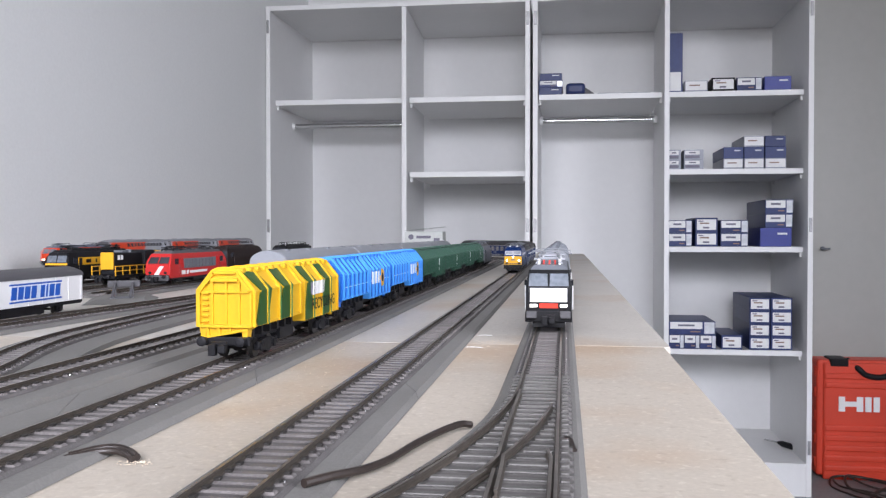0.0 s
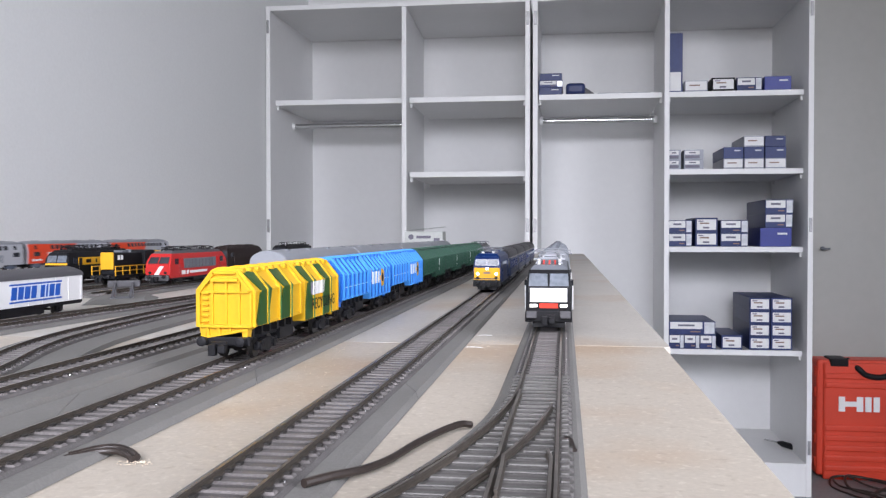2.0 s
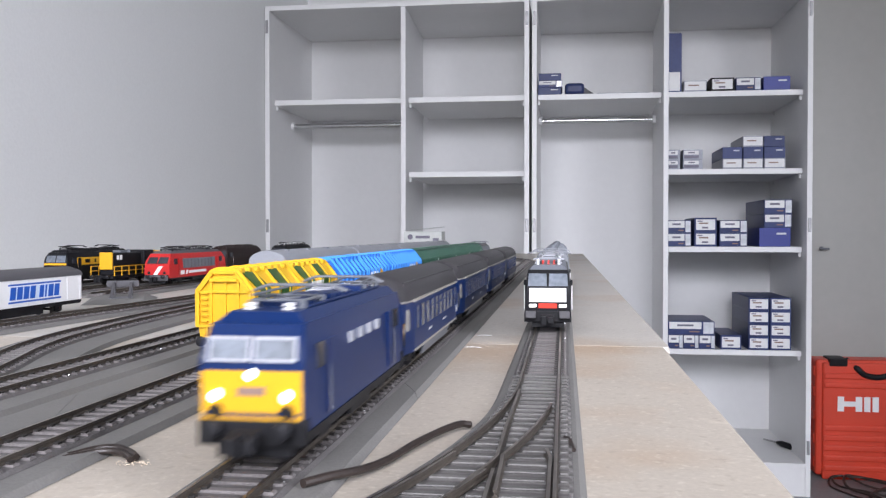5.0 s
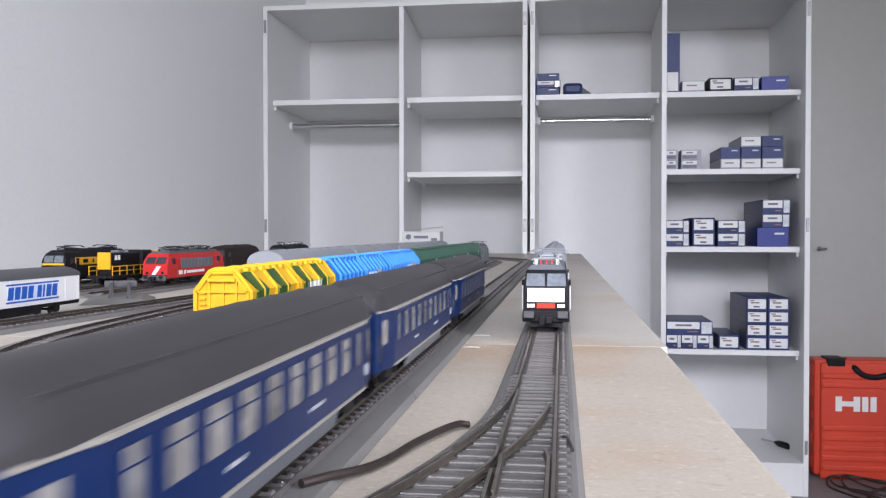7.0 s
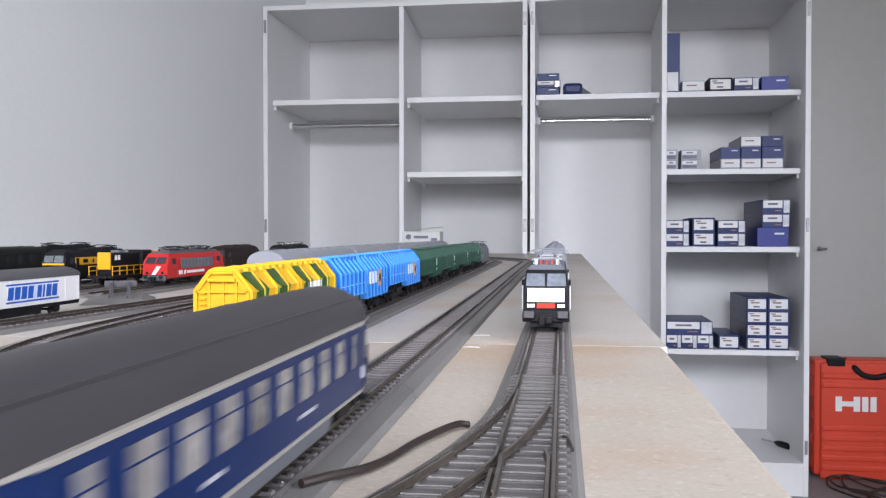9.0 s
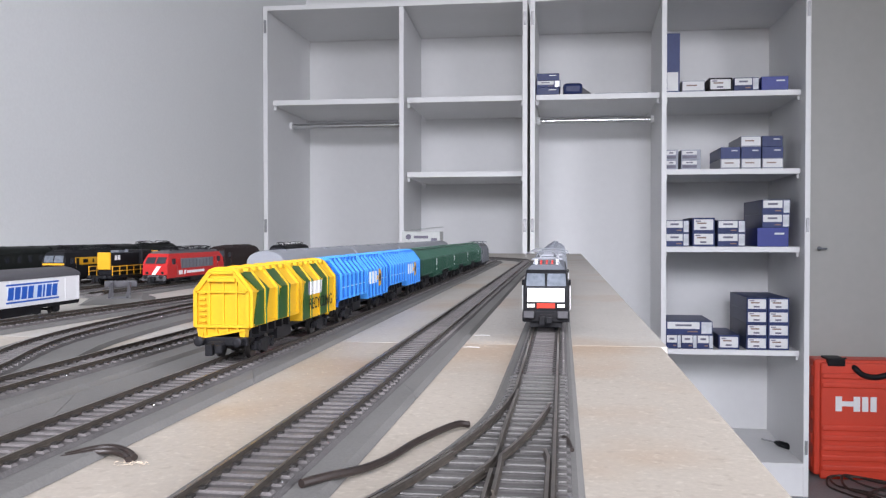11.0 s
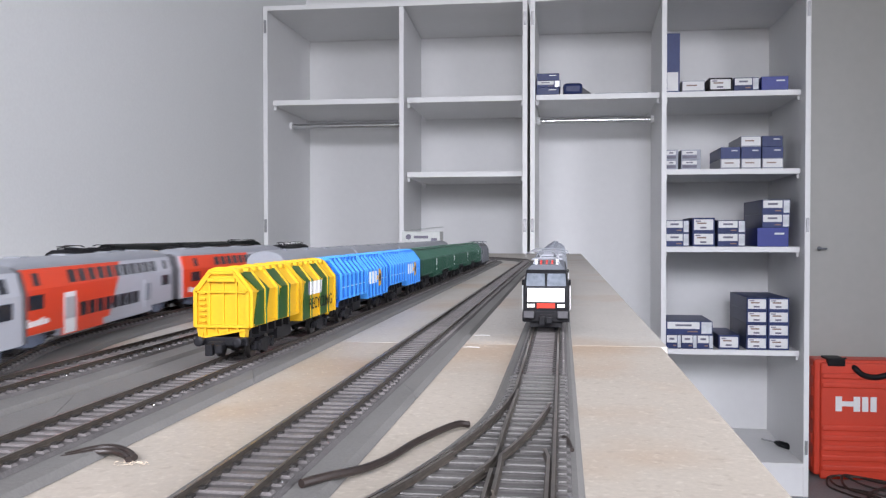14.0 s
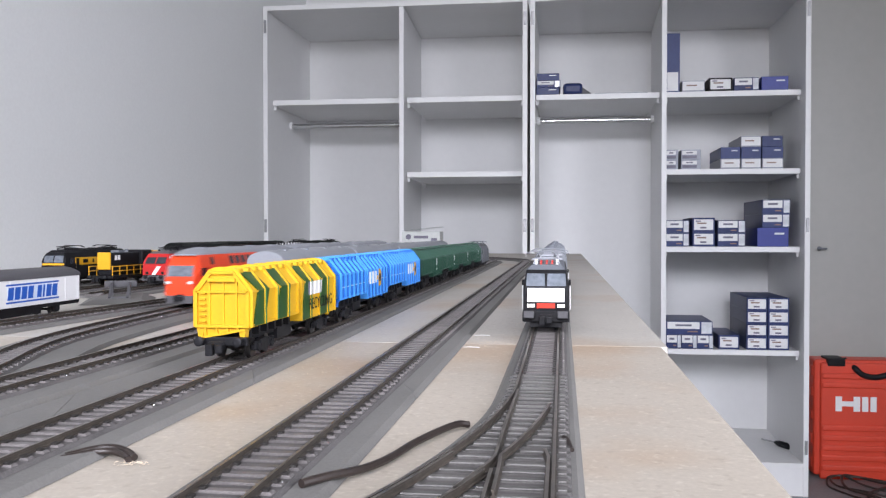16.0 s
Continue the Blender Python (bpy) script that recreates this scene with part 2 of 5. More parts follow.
tagged(part("wall_east", bm, M_WALL), "off-white wall with a window opening", "wall", kind="structure")
door = tagged(box_part("door_1", (0.99, 1.84, WY1 - 0.03, WY1, 0.005, 2.08), M_DOOR_SHADED, bevel=0.002), "closed plain white flush door, its paint greyed for shade", "door", kind="structure")
bm = bmesh.new()
cyl(bm, (1.05, WY1 - 0.034, EYE - 0.062), (1.05, WY1 - 0.03, EYE - 0.062), 0.009)
cyl(bm, (1.05, WY1 - 0.062, EYE - 0.062), (1.05, WY1 - 0.036, EYE - 0.062), 0.004)
box(bm, 1.036, 1.072, WY1 - 0.068, WY1 - 0.06, EYE - 0.066, EYE - 0.058, 0.001)
part("door_key", bm, M_MIDGREY, door, "small metal key in the lock")

# ---- wardrobes ----
CY, CD = 3.258, 0.56
CT = EYE + 0.868


def wardrobe(x0, x1, xd, lean, shelves_l, shelves_r, rod_z, lean0, lean1):
    w = thing("wardrobe", "tall white laminate wardrobe carcass without its doors", "wardrobe", "wardrobes")
    t = 0.018
    box_part("side_panel", (x0, x0 + t, CY, CY + CD, 0, CT), M_CAB, w, bevel=0.001, lean=lean0)
    box_part("side_panel", (x1 - t, x1, CY, CY + CD, 0, CT), M_CAB, w, bevel=0.001, lean=lean1)
    box_part("divider", (xd, xd + t, CY + 0.002, CY + CD - 0.009, EYE - 0.816, CT - t - 0.001), M_CAB, w, bevel=0.001, lean=lean)
    box_part("top_panel", (x0 + t, x1 - t, CY, CY + CD, CT - t, CT), M_CAB, w, bevel=0.001)
    box_part("bottom_panel", (x0 + t, x1 - t, CY, CY + CD, EYE - 0.835, EYE - 0.817), M_CAB, w, bevel=0.001)
    box_part("plinth", (x0 + t, x1 - t, CY + 0.003, CY + 0.02, 0, EYE - 0.835), M_CAB, w)
    box_part("back_panel", (x0 + t, x1 - t, CY + CD - 0.008, CY + CD, EYE - 0.816, CT - t - 0.001), M_CAB, w)
    for a, b, zs in ((x0 + t, xd, shelves_l), (xd + t, x1 - t, shelves_r)):
        for z in zs:
            box_part("shelf", (a + 0.002, b - 0.002, CY + 0.055, CY + CD - 0.01, EYE + z - 0.02, EYE + z), M_CAB, w, bevel=0.001)
            for xx in (a + 0.006, b - 0.006):
                for yy in (CY + 0.075, CY + CD - 0.06):
                    bm = bmesh.new()
                    cyl(bm, (xx, yy, EYE + z - 0.036), (xx, yy, EYE + z - 0.02), 0.005, 8)
                    part("shelf_pin", bm, M_WHITE, w)
    bm = bmesh.new()
    cyl(bm, (x0 + t + 0.01, CY + 0.28, EYE + rod_z), (xd - 0.01, CY + 0.28, EYE + rod_z), 0.0105, 16)
    rod = part("hanging_rod", bm, M_CHROME, w, "chrome clothes rod", True)
    for xx in (x0 + t, xd - 0.012):
        bm = bmesh.new()
        cyl(bm, (xx, CY + 0.28, EYE + rod_z), (xx + 0.012, CY + 0.28, EYE + rod_z), 0.016, 14)
        part("rod_socket", bm, M_WHITE, rod)
    for xx in (x0 + 0.004, x1 - 0.014):
        for z in (0.79, 0.03, -0.76):
            bm = bmesh.new()
            box(bm, xx, xx + 0.010, CY - 0.003, CY, EYE + z - 0.025, EYE + z + 0.025, 0.001)
            cyl(bm, (xx + 0.005, CY - 0.006, EYE + z + 0.012), (xx + 0.005, CY - 0.002, EYE + z + 0.012), 0.003, 8)
            cyl(bm, (xx + 0.005, CY - 0.006, EYE + z - 0.012), (xx + 0.005, CY - 0.002, EYE + z - 0.012), 0.003, 8)
            part("hinge_plate", bm, M_STEEL, w, "small metal hinge plate")
    return w


wardrobe(-1.135, -0.128, -0.607, -0.022, (0.517,), (0.517, 0.234), 0.443, 0.006, 0.0)
wardrobe(-0.118, 0.867, 0.354, 0.016, (0.517,), (0.517, 0.235, -0.048, -0.423), 0.447, 0.0, -0.002)

# ---- table ----
TX0, TX1, TY0, TY1 = -1.132, 0.0635, -2.1, 3.24
table = thing("layout_table", "long chipboard table that carries a model railway", "table")
for a, b in ((TY0, -0.6405), (-0.6395, 0.5795), (0.5805, 1.9), (1.901, TY1)):
    box_part("board", (TX0, TX1 + (0.004 if a > 0.5 else 0), a, b, TOP - 0.018, TOP), M_BOARD_GREY if a > 0.5 else M_BOARD, table, bevel=0.0008)
for x in (TX0 + 0.03, -0.2):
    for y in (-1.9, 0.0, 1.6, 3.1):
        box_part("leg", (x, x + 0.05, y, y + 0.05, 0, TOP - 0.018), M_BOARD, table)
for x in (TX0 + 0.03, -0.2):
    box_part("rail_beam", (x + 0.001, x + 0.049, TY0 + 0.05, TY1 - 0.05, TOP - 0.078, TOP - 0.0185), M_BOARD, table)


# ---- ways of the tracks ----
def lin(*knots):
    """Straight-line interpolation through (a, b) pairs."""
    def f(a):
        if a <= knots[0][0]:
            return knots[0][1]
        for (a0, b0), (a1, b1) in zip(knots, knots[1:]):
            if a <= a1:
                return b0 + (b1 - b0) * (a - a0) / (a1 - a0)
        return knots[-1][1]
    return f


def eased(*knots):
    """Smooth interpolation through (a, b) pairs."""
    ps = smooth_line([(a, b, 0) for a, b in knots], 10)
    return lin(*[(p.x, p.y) for p in ps])


BEND_Y, BEND_X = 2.2, -0.469     # centre of the bends at the far end


def bend_left(x, y):
    """A straight way at x that turns left round the far bend; y runs on along the arc."""
    if y <= BEND_Y:
        return x, y
    r = x - BEND_X
    a = (y - BEND_Y) / abs(r)
    return BEND_X + r * math.cos(a), BEND_Y + abs(r) * math.sin(a)


X1, X2, X3, XC, XE, XF, XG, XH, XI = -0.011, -0.088, -0.173, -0.249, -0.520, -0.585, -0.665, -0.850, -1.0
b_way = eased((-0.2, XC), (0.12, -0.2495), (0.30, -0.262), (0.41, -0.2905), (0.463, -0.309), (0.521, -0.3245), (0.58, -0.333), (0.66, -0.339), (0.75, -0.342), (1.0, -0.343), (3.1, -0.343))
a_way = eased((-0.3, -0.432), (0.3, -0.430), (0.5, -0.426), (0.6, -0.42), (0.7, -0.412), (0.866, -0.395), (1.0, -0.390), (1.3, -0.389), (3.1, -0.389))


def spaced(pts, step):
    """Points with headings at even steps along a line of (x, y)."""
    out, left = [], 0.0
    for (x0, y0), (x1, y1) in zip(pts, pts[1:]):
        d = math.hypot(x1 - x0, y1 - y0)
        while left < d:
            k = left / d
            out.append((x0 + (x1 - x0) * k, y0 + (y1 - y0) * k, math.degrees(math.atan2(-(x1 - x0), y1 - y0))))
            left += step
        left -= d
    return out


BED, TIE = 0.0026, 0.0022
RAIL_SHAPE = [(-.0009, 0), (.0009, 0), (.0009, .0003), (.0003, .0006), (.0003, .0014), (.0005, .0016), (.0005, .0022), (-.0005, .0022), (-.0005, .0016), (-.0003, .0014), (-.0003, .0006), (-.0009, .0003)]


def sweep(bm, pts, shape):
    """A closed shape of (side, height) carried along a line of (x, y)."""
    rings = []
    for i, (x, y) in enumerate(pts):
        a, b = pts[max(i - 1, 0)], pts[min(i + 1, len(pts) - 1)]
        dx, dy = b[0] - a[0], b[1] - a[1]
        d = math.hypot(dx, dy)
        nx, ny = dy / d, -dx / d
        rings.append([bm.verts.new((x + nx * o, y + ny * o, h)) for o, h in shape])
    ring_join(bm, rings)
    bm.faces.new(rings[0][::-1])
    bm.faces.new(rings[-1])


def tie_shape(bm, half=0.0124, m=None):
    """A moulded sleeper with a sloping rim and a clip on both sides of each rail."""
    n0 = len(bm.verts)
    rings = [[bm.verts.new(c) for c in ((-half + i, -d, z), (half - i, -d, z), (half - i, d, z), (-half + i, d, z))] for i, d, z in ((0, 0.0017, 0), (0, 0.0017, TIE - 0.0005), (0.0004, 0.0013, TIE))]
    ring_join(bm, rings)
    bm.faces.new(rings[-1])
    for c in (-0.0087, 0.0087):
        for o in (-0.0016, 0.0016):
            box(bm, c + o - 0.0009, c + o + 0.0009, -0.0012, 0.0012, TIE - 0.0001, TIE + 0.0007)
    if m is not None:
        bm.verts.ensure_lookup_table()
        for v in bm.verts[n0:]:
            v.co = m @ v.co


def clip_shade(me):
    """Darkens the rail clips on a sleeper mesh, to paint in the shadow around them."""
    me.materials.append(M_CLIP_SHADE)
    for p in me.polygons:
        if min(me.vertices[i].co.z for i in p.vertices) > TIE + me.vertices[0].co.z - 0.0003 and max(abs(me.vertices[i].co.x - p.center.x) for i in p.vertices) < 0.003:
            p.material_index = 1
    return me


bm = bmesh.new()
tie_shape(bm)
TIE_MESH = clip_shade(mesh_of("sleeper", bm, M_SLEEPER))
bm = bmesh.new()
tie_shape(bm)
DARK_TIE_MESH = clip_shade(mesh_of("sleeper", bm, M_DARKTIE))
bm = bmesh.new()
cyl(bm, (0, 0, -0.0005), (0, 0, 0.0003), 0.00055, 8, 0.00035)
PIN_MESH = mesh_of("track_pin", bm, M_CHROME)
later_ties = []


def polish(ob):
    """The running surface on top of a rail shines."""
    ob.data.materials.append(M_RAILTOP)
    high = max(v.co.z for v in ob.data.vertices)
    for p in ob.data.polygons:
        if p.normal.z > 0.9 and p.center.z > high - 0.0002:
            p.material_index = 1



def bed_piece(bm, x, ya, yb, left, right, skew):
    """A straight piece of bedding whose ends are cut askew."""
    rings = []
    for y, e in ((ya, 0.0003), (yb, -0.0003)):
        rings.append([bm.verts.new((x + o, y + e + skew * o, h)) for o, h in ((-left, 0.0002), (right, 0.0002), (right - 0.002, BED), (-left + 0.002, BED))])
    ring_join(bm, rings)
    bm.faces.new(rings[0][::-1])
    bm.faces.new(rings[1])


def track(pts, left, right, near=(9, 9), cuts=()):
    """A track along pts with bedding reaching left and right of its middle; sleepers between the two y of near are pieces."""
    tr = thing("track", "model track with brown sleepers and worn rails on grey bedding", "track", "tracks", pose(0, 0, TOP))
    rest = pts
    if cuts:
        for ya, yb in zip(cuts, cuts[1:]):
            bm = bmesh.new()
            bed_piece(bm, pts[0][0], ya, yb, left, right, -2.6)
            part("bedding", bm, M_BED, tr, "grey foam bedding")
        bm = bmesh.new()
        bed_piece(bm, pts[0][0], cuts[-1], cuts[-1] + 0.2, left, right, -2.6)
        part("bedding", bm, M_BED, tr, "grey foam bedding")
        rest = [(pts[0][0], cuts[-1] + 0.2 - 2.6 * right)] + pts[1:]
    bm = bmesh.new()
    sweep(bm, rest, [(-left, 0.0002), (right, 0.0002), (right - 0.002, BED - (0.0001 if cuts else 0)), (-left + 0.002, BED - (0.0001 if cuts else 0))])
    part("bedding", bm, M_BED, tr, "grey foam bedding")
    bm = bmesh.new()
    sweep(bm, pts, [(-0.0138, BED + 0.0001), (0.0138, BED + 0.0001), (0.0128, BED + 0.0014), (-0.0128, BED + 0.0014)])
    part("ballast_strip", bm, M_BALLAST, tr, "dark ballast strip under the sleepers")
    for c in (-0.0087, 0.0087):
        bm = bmesh.new()
        sweep(bm, pts, [(c + o, BED + TIE + h) for o, h in RAIL_SHAPE])
        polish(part("rail", bm, M_RAIL, tr, "worn nickel silver rail"))
    if near[0] < 9:
        for i, (x, y, a) in enumerate(spaced(pts, 0.0492)):
            if near[0] < y < near[1]:
                share("track_pin", PIN_MESH, tr, pose(x, y, BED + TIE, 0, 0, a) @ pose(0.0118 if i % 2 else -0.0118, 0.0006, 0))
    far = bmesh.new()
    for x, y, a in spaced(pts, 0.0082):
        m = pose(x, y, BED, 0, 0, a)
        if near[0] < y < near[1]:
            later_ties.append((tr, m))
        else:
            tie_shape(far, m=m)
    rest_ties = part("sleeper_rest", far, M_SLEEPER, tr)
    clip_shade(rest_ties.data)
    tagged(rest_ties, kind="stuff")
    return tr


def line(fn, y0, y1, n):
    return [fn(y0 + (y1 - y0) * i / n) for i in range(n + 1)]


def straight(x, y0, y1):
    return [(x, y0), (x, y1)]


SIDE = [TY0 + 0.02, TY1 - 0.02]
t1 = track(straight(X1, 0.43, SIDE[1]), 0.0185, 0.0175, (0.15, 1.0))
t2 = track([(X2, SIDE[0])] + line(lambda y: bend_left(X2, y), BEND_Y, BEND_Y + 1.196, 26) + [(XH, SIDE[0])], 0.0185, 0.0245, (0.15, 1.0), (-2.02, -1.2, -0.4, 0.21, 0.444, 0.68, 0.95))
t3 = track([(X3, SIDE[0])] + line(lambda y: bend_left(X3, y), BEND_Y, BEND_Y + 0.6, 14), 0.0425, 0.0255, (0.15, 1.0), (-1.96, -1.1, -0.35, 0.26, 0.475, 0.70, 0.97))
tc = track([(XC, 0.15)] + line(lambda y: bend_left(XC, y), BEND_Y, BEND_Y + 0.5, 14), 0.024, 0.029, (0.3, 0.8))
tb = track(line(lambda y: (b_way(y), y), 0.16, 1.1, 40) + [(b_way(2.9), 2.9)], 0.027, 0.036, (0.3, 0.8))
ta = track(line(lambda y: (a_way(y), y), -0.3, 1.3, 40) + [(a_way(2.9), 2.9)], 0.022, 0.022)
te = track(straight(XE, 0.93, 2.6), 0.03, 0.03)
tf = track(straight(XF, 0.95, 2.6), 0.03, 0.03)
tg = track(straight(XG, 0.6, 2.6), 0.03, 0.03)
LOOP_Y, LOOP_R, LOOP_X = -0.08, 0.3755, -0.6245
loop = [(XI, 3.0), (XI, LOOP_Y)] + [(LOOP_X - LOOP_R * math.cos(a), LOOP_Y - LOOP_R * math.sin(a)) for a in [math.pi * i / 24 for i in range(1, 24)]] + [(XC, LOOP_Y), (XC, 0.15)]
ti = track(loop, 0.0235, 0.0235)

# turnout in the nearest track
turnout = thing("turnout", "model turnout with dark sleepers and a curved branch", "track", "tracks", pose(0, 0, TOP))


def branch(y):
    return (X1 - max(0.0, 0.391 - y) ** 2 / 1.08, y)


bm = bmesh.new()
ys = [0.4295 - 0.02 * i for i in range(26)]
rings = []
left_edge = [(branch(y)[0] - 0.0185, y) for y in ys]
for (xl, y) in left_edge:
    rings.append([bm.verts.new(c) for c in ((xl, y, 0.0002), (X1 + 0.0175, y, 0.0002), (X1 + 0.0155, y, BED), (xl + 0.002, y, BED))])
ring_join(bm, rings)
bm.faces.new(rings[0])
bm.faces.new(rings[-1])
part("bedding", bm, M_BED, turnout, "grey foam bedding")


def turnout_rail(name, pts, material=M_RAIL):
    bm = bmesh.new()
    sweep(bm, pts, [(o, BED + TIE + h) for o, h in RAIL_SHAPE])
    polish(part(name, bm, material, turnout))


turnout_rail("stock_rail", [(X1 + 0.0087, 0.4295), (X1 + 0.0087, -0.08)])
turnout_rail("stock_rail", [(branch(y)[0] - 0.0087, y) for y in ys])
turnout_rail("switch_rail", [(X1 - 0.0087 + 0.0012 * max(0, (y - 0.30) / 0.08), y) for y in (0.375, 0.35, 0.30, 0.262)])
turnout_rail("switch_rail", [(branch(y)[0] + 0.0087 - 0.0006, y) for y in [0.345 - 0.0075 * i for i in range(12)]])
turnout_rail("frog_rail", [(X1 - 0.0087, 0.247), (X1 - 0.0087, -0.08)])
turnout_rail("frog_rail", [(branch(y)[0] + 0.0087, y) for y in [0.246 - 0.02 * i for i in range(17)]])
turnout_rail("wing_rail", [(X1 - 0.0087, 0.262), (X1 - 0.0100, 0.254), (X1 - 0.0135, 0.240), (X1 - 0.0170, 0.226)])
turnout_rail("wing_rail", [(branch(0.2625)[0] + 0.0081, 0.2625), (X1 - 0.0068, 0.252), (X1 - 0.0066, 0.226)])
turnout_rail("check_rail", [(X1 + 0.0058, 0.272), (X1 + 0.0071, 0.262), (X1 + 0.0071, 0.20), (X1 + 0.0058, 0.19)])
turnout_rail("check_rail", [(branch(y)[0] - 0.0071, y) for y in (0.265, 0.24, 0.215, 0.19)])
bm = bmesh.new()
rings = [[bm.verts.new(c) for c in ((xl + 0.005, y, BED + 0.0001), (X1 + 0.0138, y, BED + 0.0001), (X1 + 0.0125, y, BED + 0.0013), (xl + 0.0062, y, BED + 0.0013))] for xl, y in left_edge]
ring_join(bm, rings)
bm.faces.new(rings[0])
bm.faces.new(rings[-1])
part("ballast_strip", bm, M_BALLAST, turnout)
for i in range(58):
    y = 0.4255 - 0.0082 * i
    off = X1 - branch(y)[0]
    if off < 0.027:
        xa, xb = branch(y)[0] - 0.0136, X1 + 0.0136
        stops = [xa, branch(y)[0] - 0.0087, X1 - 0.0087, branch(y)[0] + 0.0087, X1 + 0.0087, xb] if off > 0.003 else [xa, X1 - 0.0087, X1 + 0.0087, xb]
        bm = bmesh.new()
        box(bm, xa, xb, y - 0.0016, y + 0.0016, BED, BED + TIE - 0.0006)
        tie = part("sleeper", bm, M_DARKTIE, turnout)
        stops.sort()
        for ca, cb in zip(stops, stops[1:]):
            if cb - ca > 0.0035:
                bm = bmesh.new()
                box(bm, ca + 0.0011, cb - 0.0011, y - 0.0014, y + 0.0014, BED + TIE - 0.0008, BED + TIE + 0.0001, 0.0004)
                part("sleeper_top", bm, M_DARKTIE, tie)
    else:
        share("sleeper", DARK_TIE_MESH, turnout, pose(X1, y, BED))
        share("sleeper", DARK_TIE_MESH, turnout, pose(branch(y)[0], y, BED, 0, 0, math.degrees(math.atan(-2 * (0.391 - y) / 1.08))))


# ---- rolling stock: common parts, in millimetres ----
def bogie_mesh(material=M_FRAME):
    bm = bmesh.new()
    for s in (-1, 1):
        loft(bm, [(-15, [(s * 10.4, 4), (s * 12.4, 4), (s * 12.4, 7), (s * 10.4, 7)]), (-8, [(s * 10.4, 3.4), (s * 12.6, 3.4), (s * 12.6, 9), (s * 10.4, 9)]), (0, [(s * 10.4, 2.2), (s * 12.8, 2.2), (s * 12.8, 9.5), (s * 10.4, 9.5)]), (8, [(s * 10.4, 3.4), (s * 12.6, 3.4), (s * 12.6, 9), (s * 10.4, 9)]), (15, [(s * 10.4, 4), (s * 12.4, 4), (s * 12.4, 7), (s * 10.4, 7)])])
        for y in (-10.5, 10.5):
            cyl(bm, (s * 12, y, 5.2), (s * 13.6, y, 5.2), 2.1, 10)
            cyl(bm, (s * 12.3, y - 3.6, 5), (s * 12.3, y - 3.6, 8.6), 1.0, 8)
            cyl(bm, (s * 12.3, y + 3.6, 5), (s * 12.3, y + 3.6, 8.6), 1.0, 8)
    box(bm, -10.5, 10.5, -3, 3, 5, 9.5)
    return mesh_of("bogie", bm, material, mm=True)


def wheelset_mesh():
    bm = bmesh.new()
    for s in (-1, 1):
        cyl(bm, (s * 7.4, 0, 5.2), (s * 9.6, 0, 5.2), 5.2, 18)
        cyl(bm, (s * 7.0, 0, 5.2), (s * 7.4, 0, 5.2), 5.9, 18)
    cyl(bm, (-9, 0, 5.2), (9, 0, 5.2), 1.2, 8)
    return mesh_of("wheelset", bm, M_WHEEL, mm=True)


def coupler_mesh():
    bm = bmesh.new()
    box(bm, -1.6, 1.6, -6, 6, 6.5, 8.6)
    box(bm, -4.4, -0.6, -9, -5, 4.2, 10.2, 0.5)
    box(bm, 0.4, 4.2, -8.4, -5.4, 5.4, 9.6, 0.5)
    box(bm, -4, 4, -5.4, -3.6, 7.0, 11.0)
    return mesh_of("coupler", bm, M_FRAME, mm=True)


def buffer_mesh():
    bm = bmesh.new()
    cyl(bm, (0, 0, 0), (0, -3.2, 0), 1.7, 12)
    cyl(bm, (0, -3.2, 0), (0, -5.2, 0), 1.2, 12)
    cyl(bm, (0, -5.2, 0), (0, -6.0, 0), 2.7, 14, 2.5)
    cyl(bm, (0, -6.0, 0), (0, -6.4, 0), 2.5, 14, 1.4)
    return mesh_of("buffer", bm, M_FRAME, mm=True)


GREY_BOGIE = bogie_mesh(M_BLUEGREY)
BOGIE, WHEELSET, COUPLER, BUFFER = bogie_mesh(), wheelset_mesh(), coupler_mesh(), buffer_mesh()


def gear(v, L, at, buffers=True, side=None):
    """Bogies at +-at, couplers and buffers for a vehicle L long."""
    for y in (-at, at):
        b = share("bogie", side or BOGIE, v, pose(0, y / 1000, 0))
        for dy in (-0.0105, 0.0105):
            share("wheelset", WHEELSET, b, pose(0, dy, 0))
    for s, turn in ((-1, 0), (1, 180)):
        share("coupler", COUPLER, v, pose(0, s * (L / 2 - 4) / 1000, 0, 0, 0, turn))
        if buffers:
            for x in (-10.2, 10.2):
                share("buffer", BUFFER, v, pose(x / 1000, s * (L / 2 - 6.5) / 1000, 0.0108, 0, 0, turn))


def side_prism(bm, poly, fw, round_off=0.0):
    """A body from its side view poly of (y, z) and its half width fw(z)."""
    a = [bm.verts.new((-fw(z), y, z)) for y, z in poly]
    b = [bm.verts.new((fw(z), y, z)) for y, z in poly]
    ring_join(bm, [a, b])
    bm.faces.new(a[::-1])
    bm.faces.new(b)
    if round_off:
        n = len(poly)
        es = [e for ring in (a, b) for i in range(n) for e in ring[i].link_edges if e.other_vert(ring[i]) is ring[(i + 1) % n] and poly[i][0] * poly[(i + 1) % n][0] > 0]
        bmesh.ops.bevel(bm, geom=es, offset=round_off, segments=2, profile=0.5, affect="EDGES")


def ends_poly(fy, zs):
    return [(fy(z), z) for z in zs] + [(-fy(z), z) for z in reversed(zs)]


def wire_frame(bm, pts, r=0.35):
    for a, b in zip(pts, pts[1:]):
        cyl(bm, a, b, r, 6)


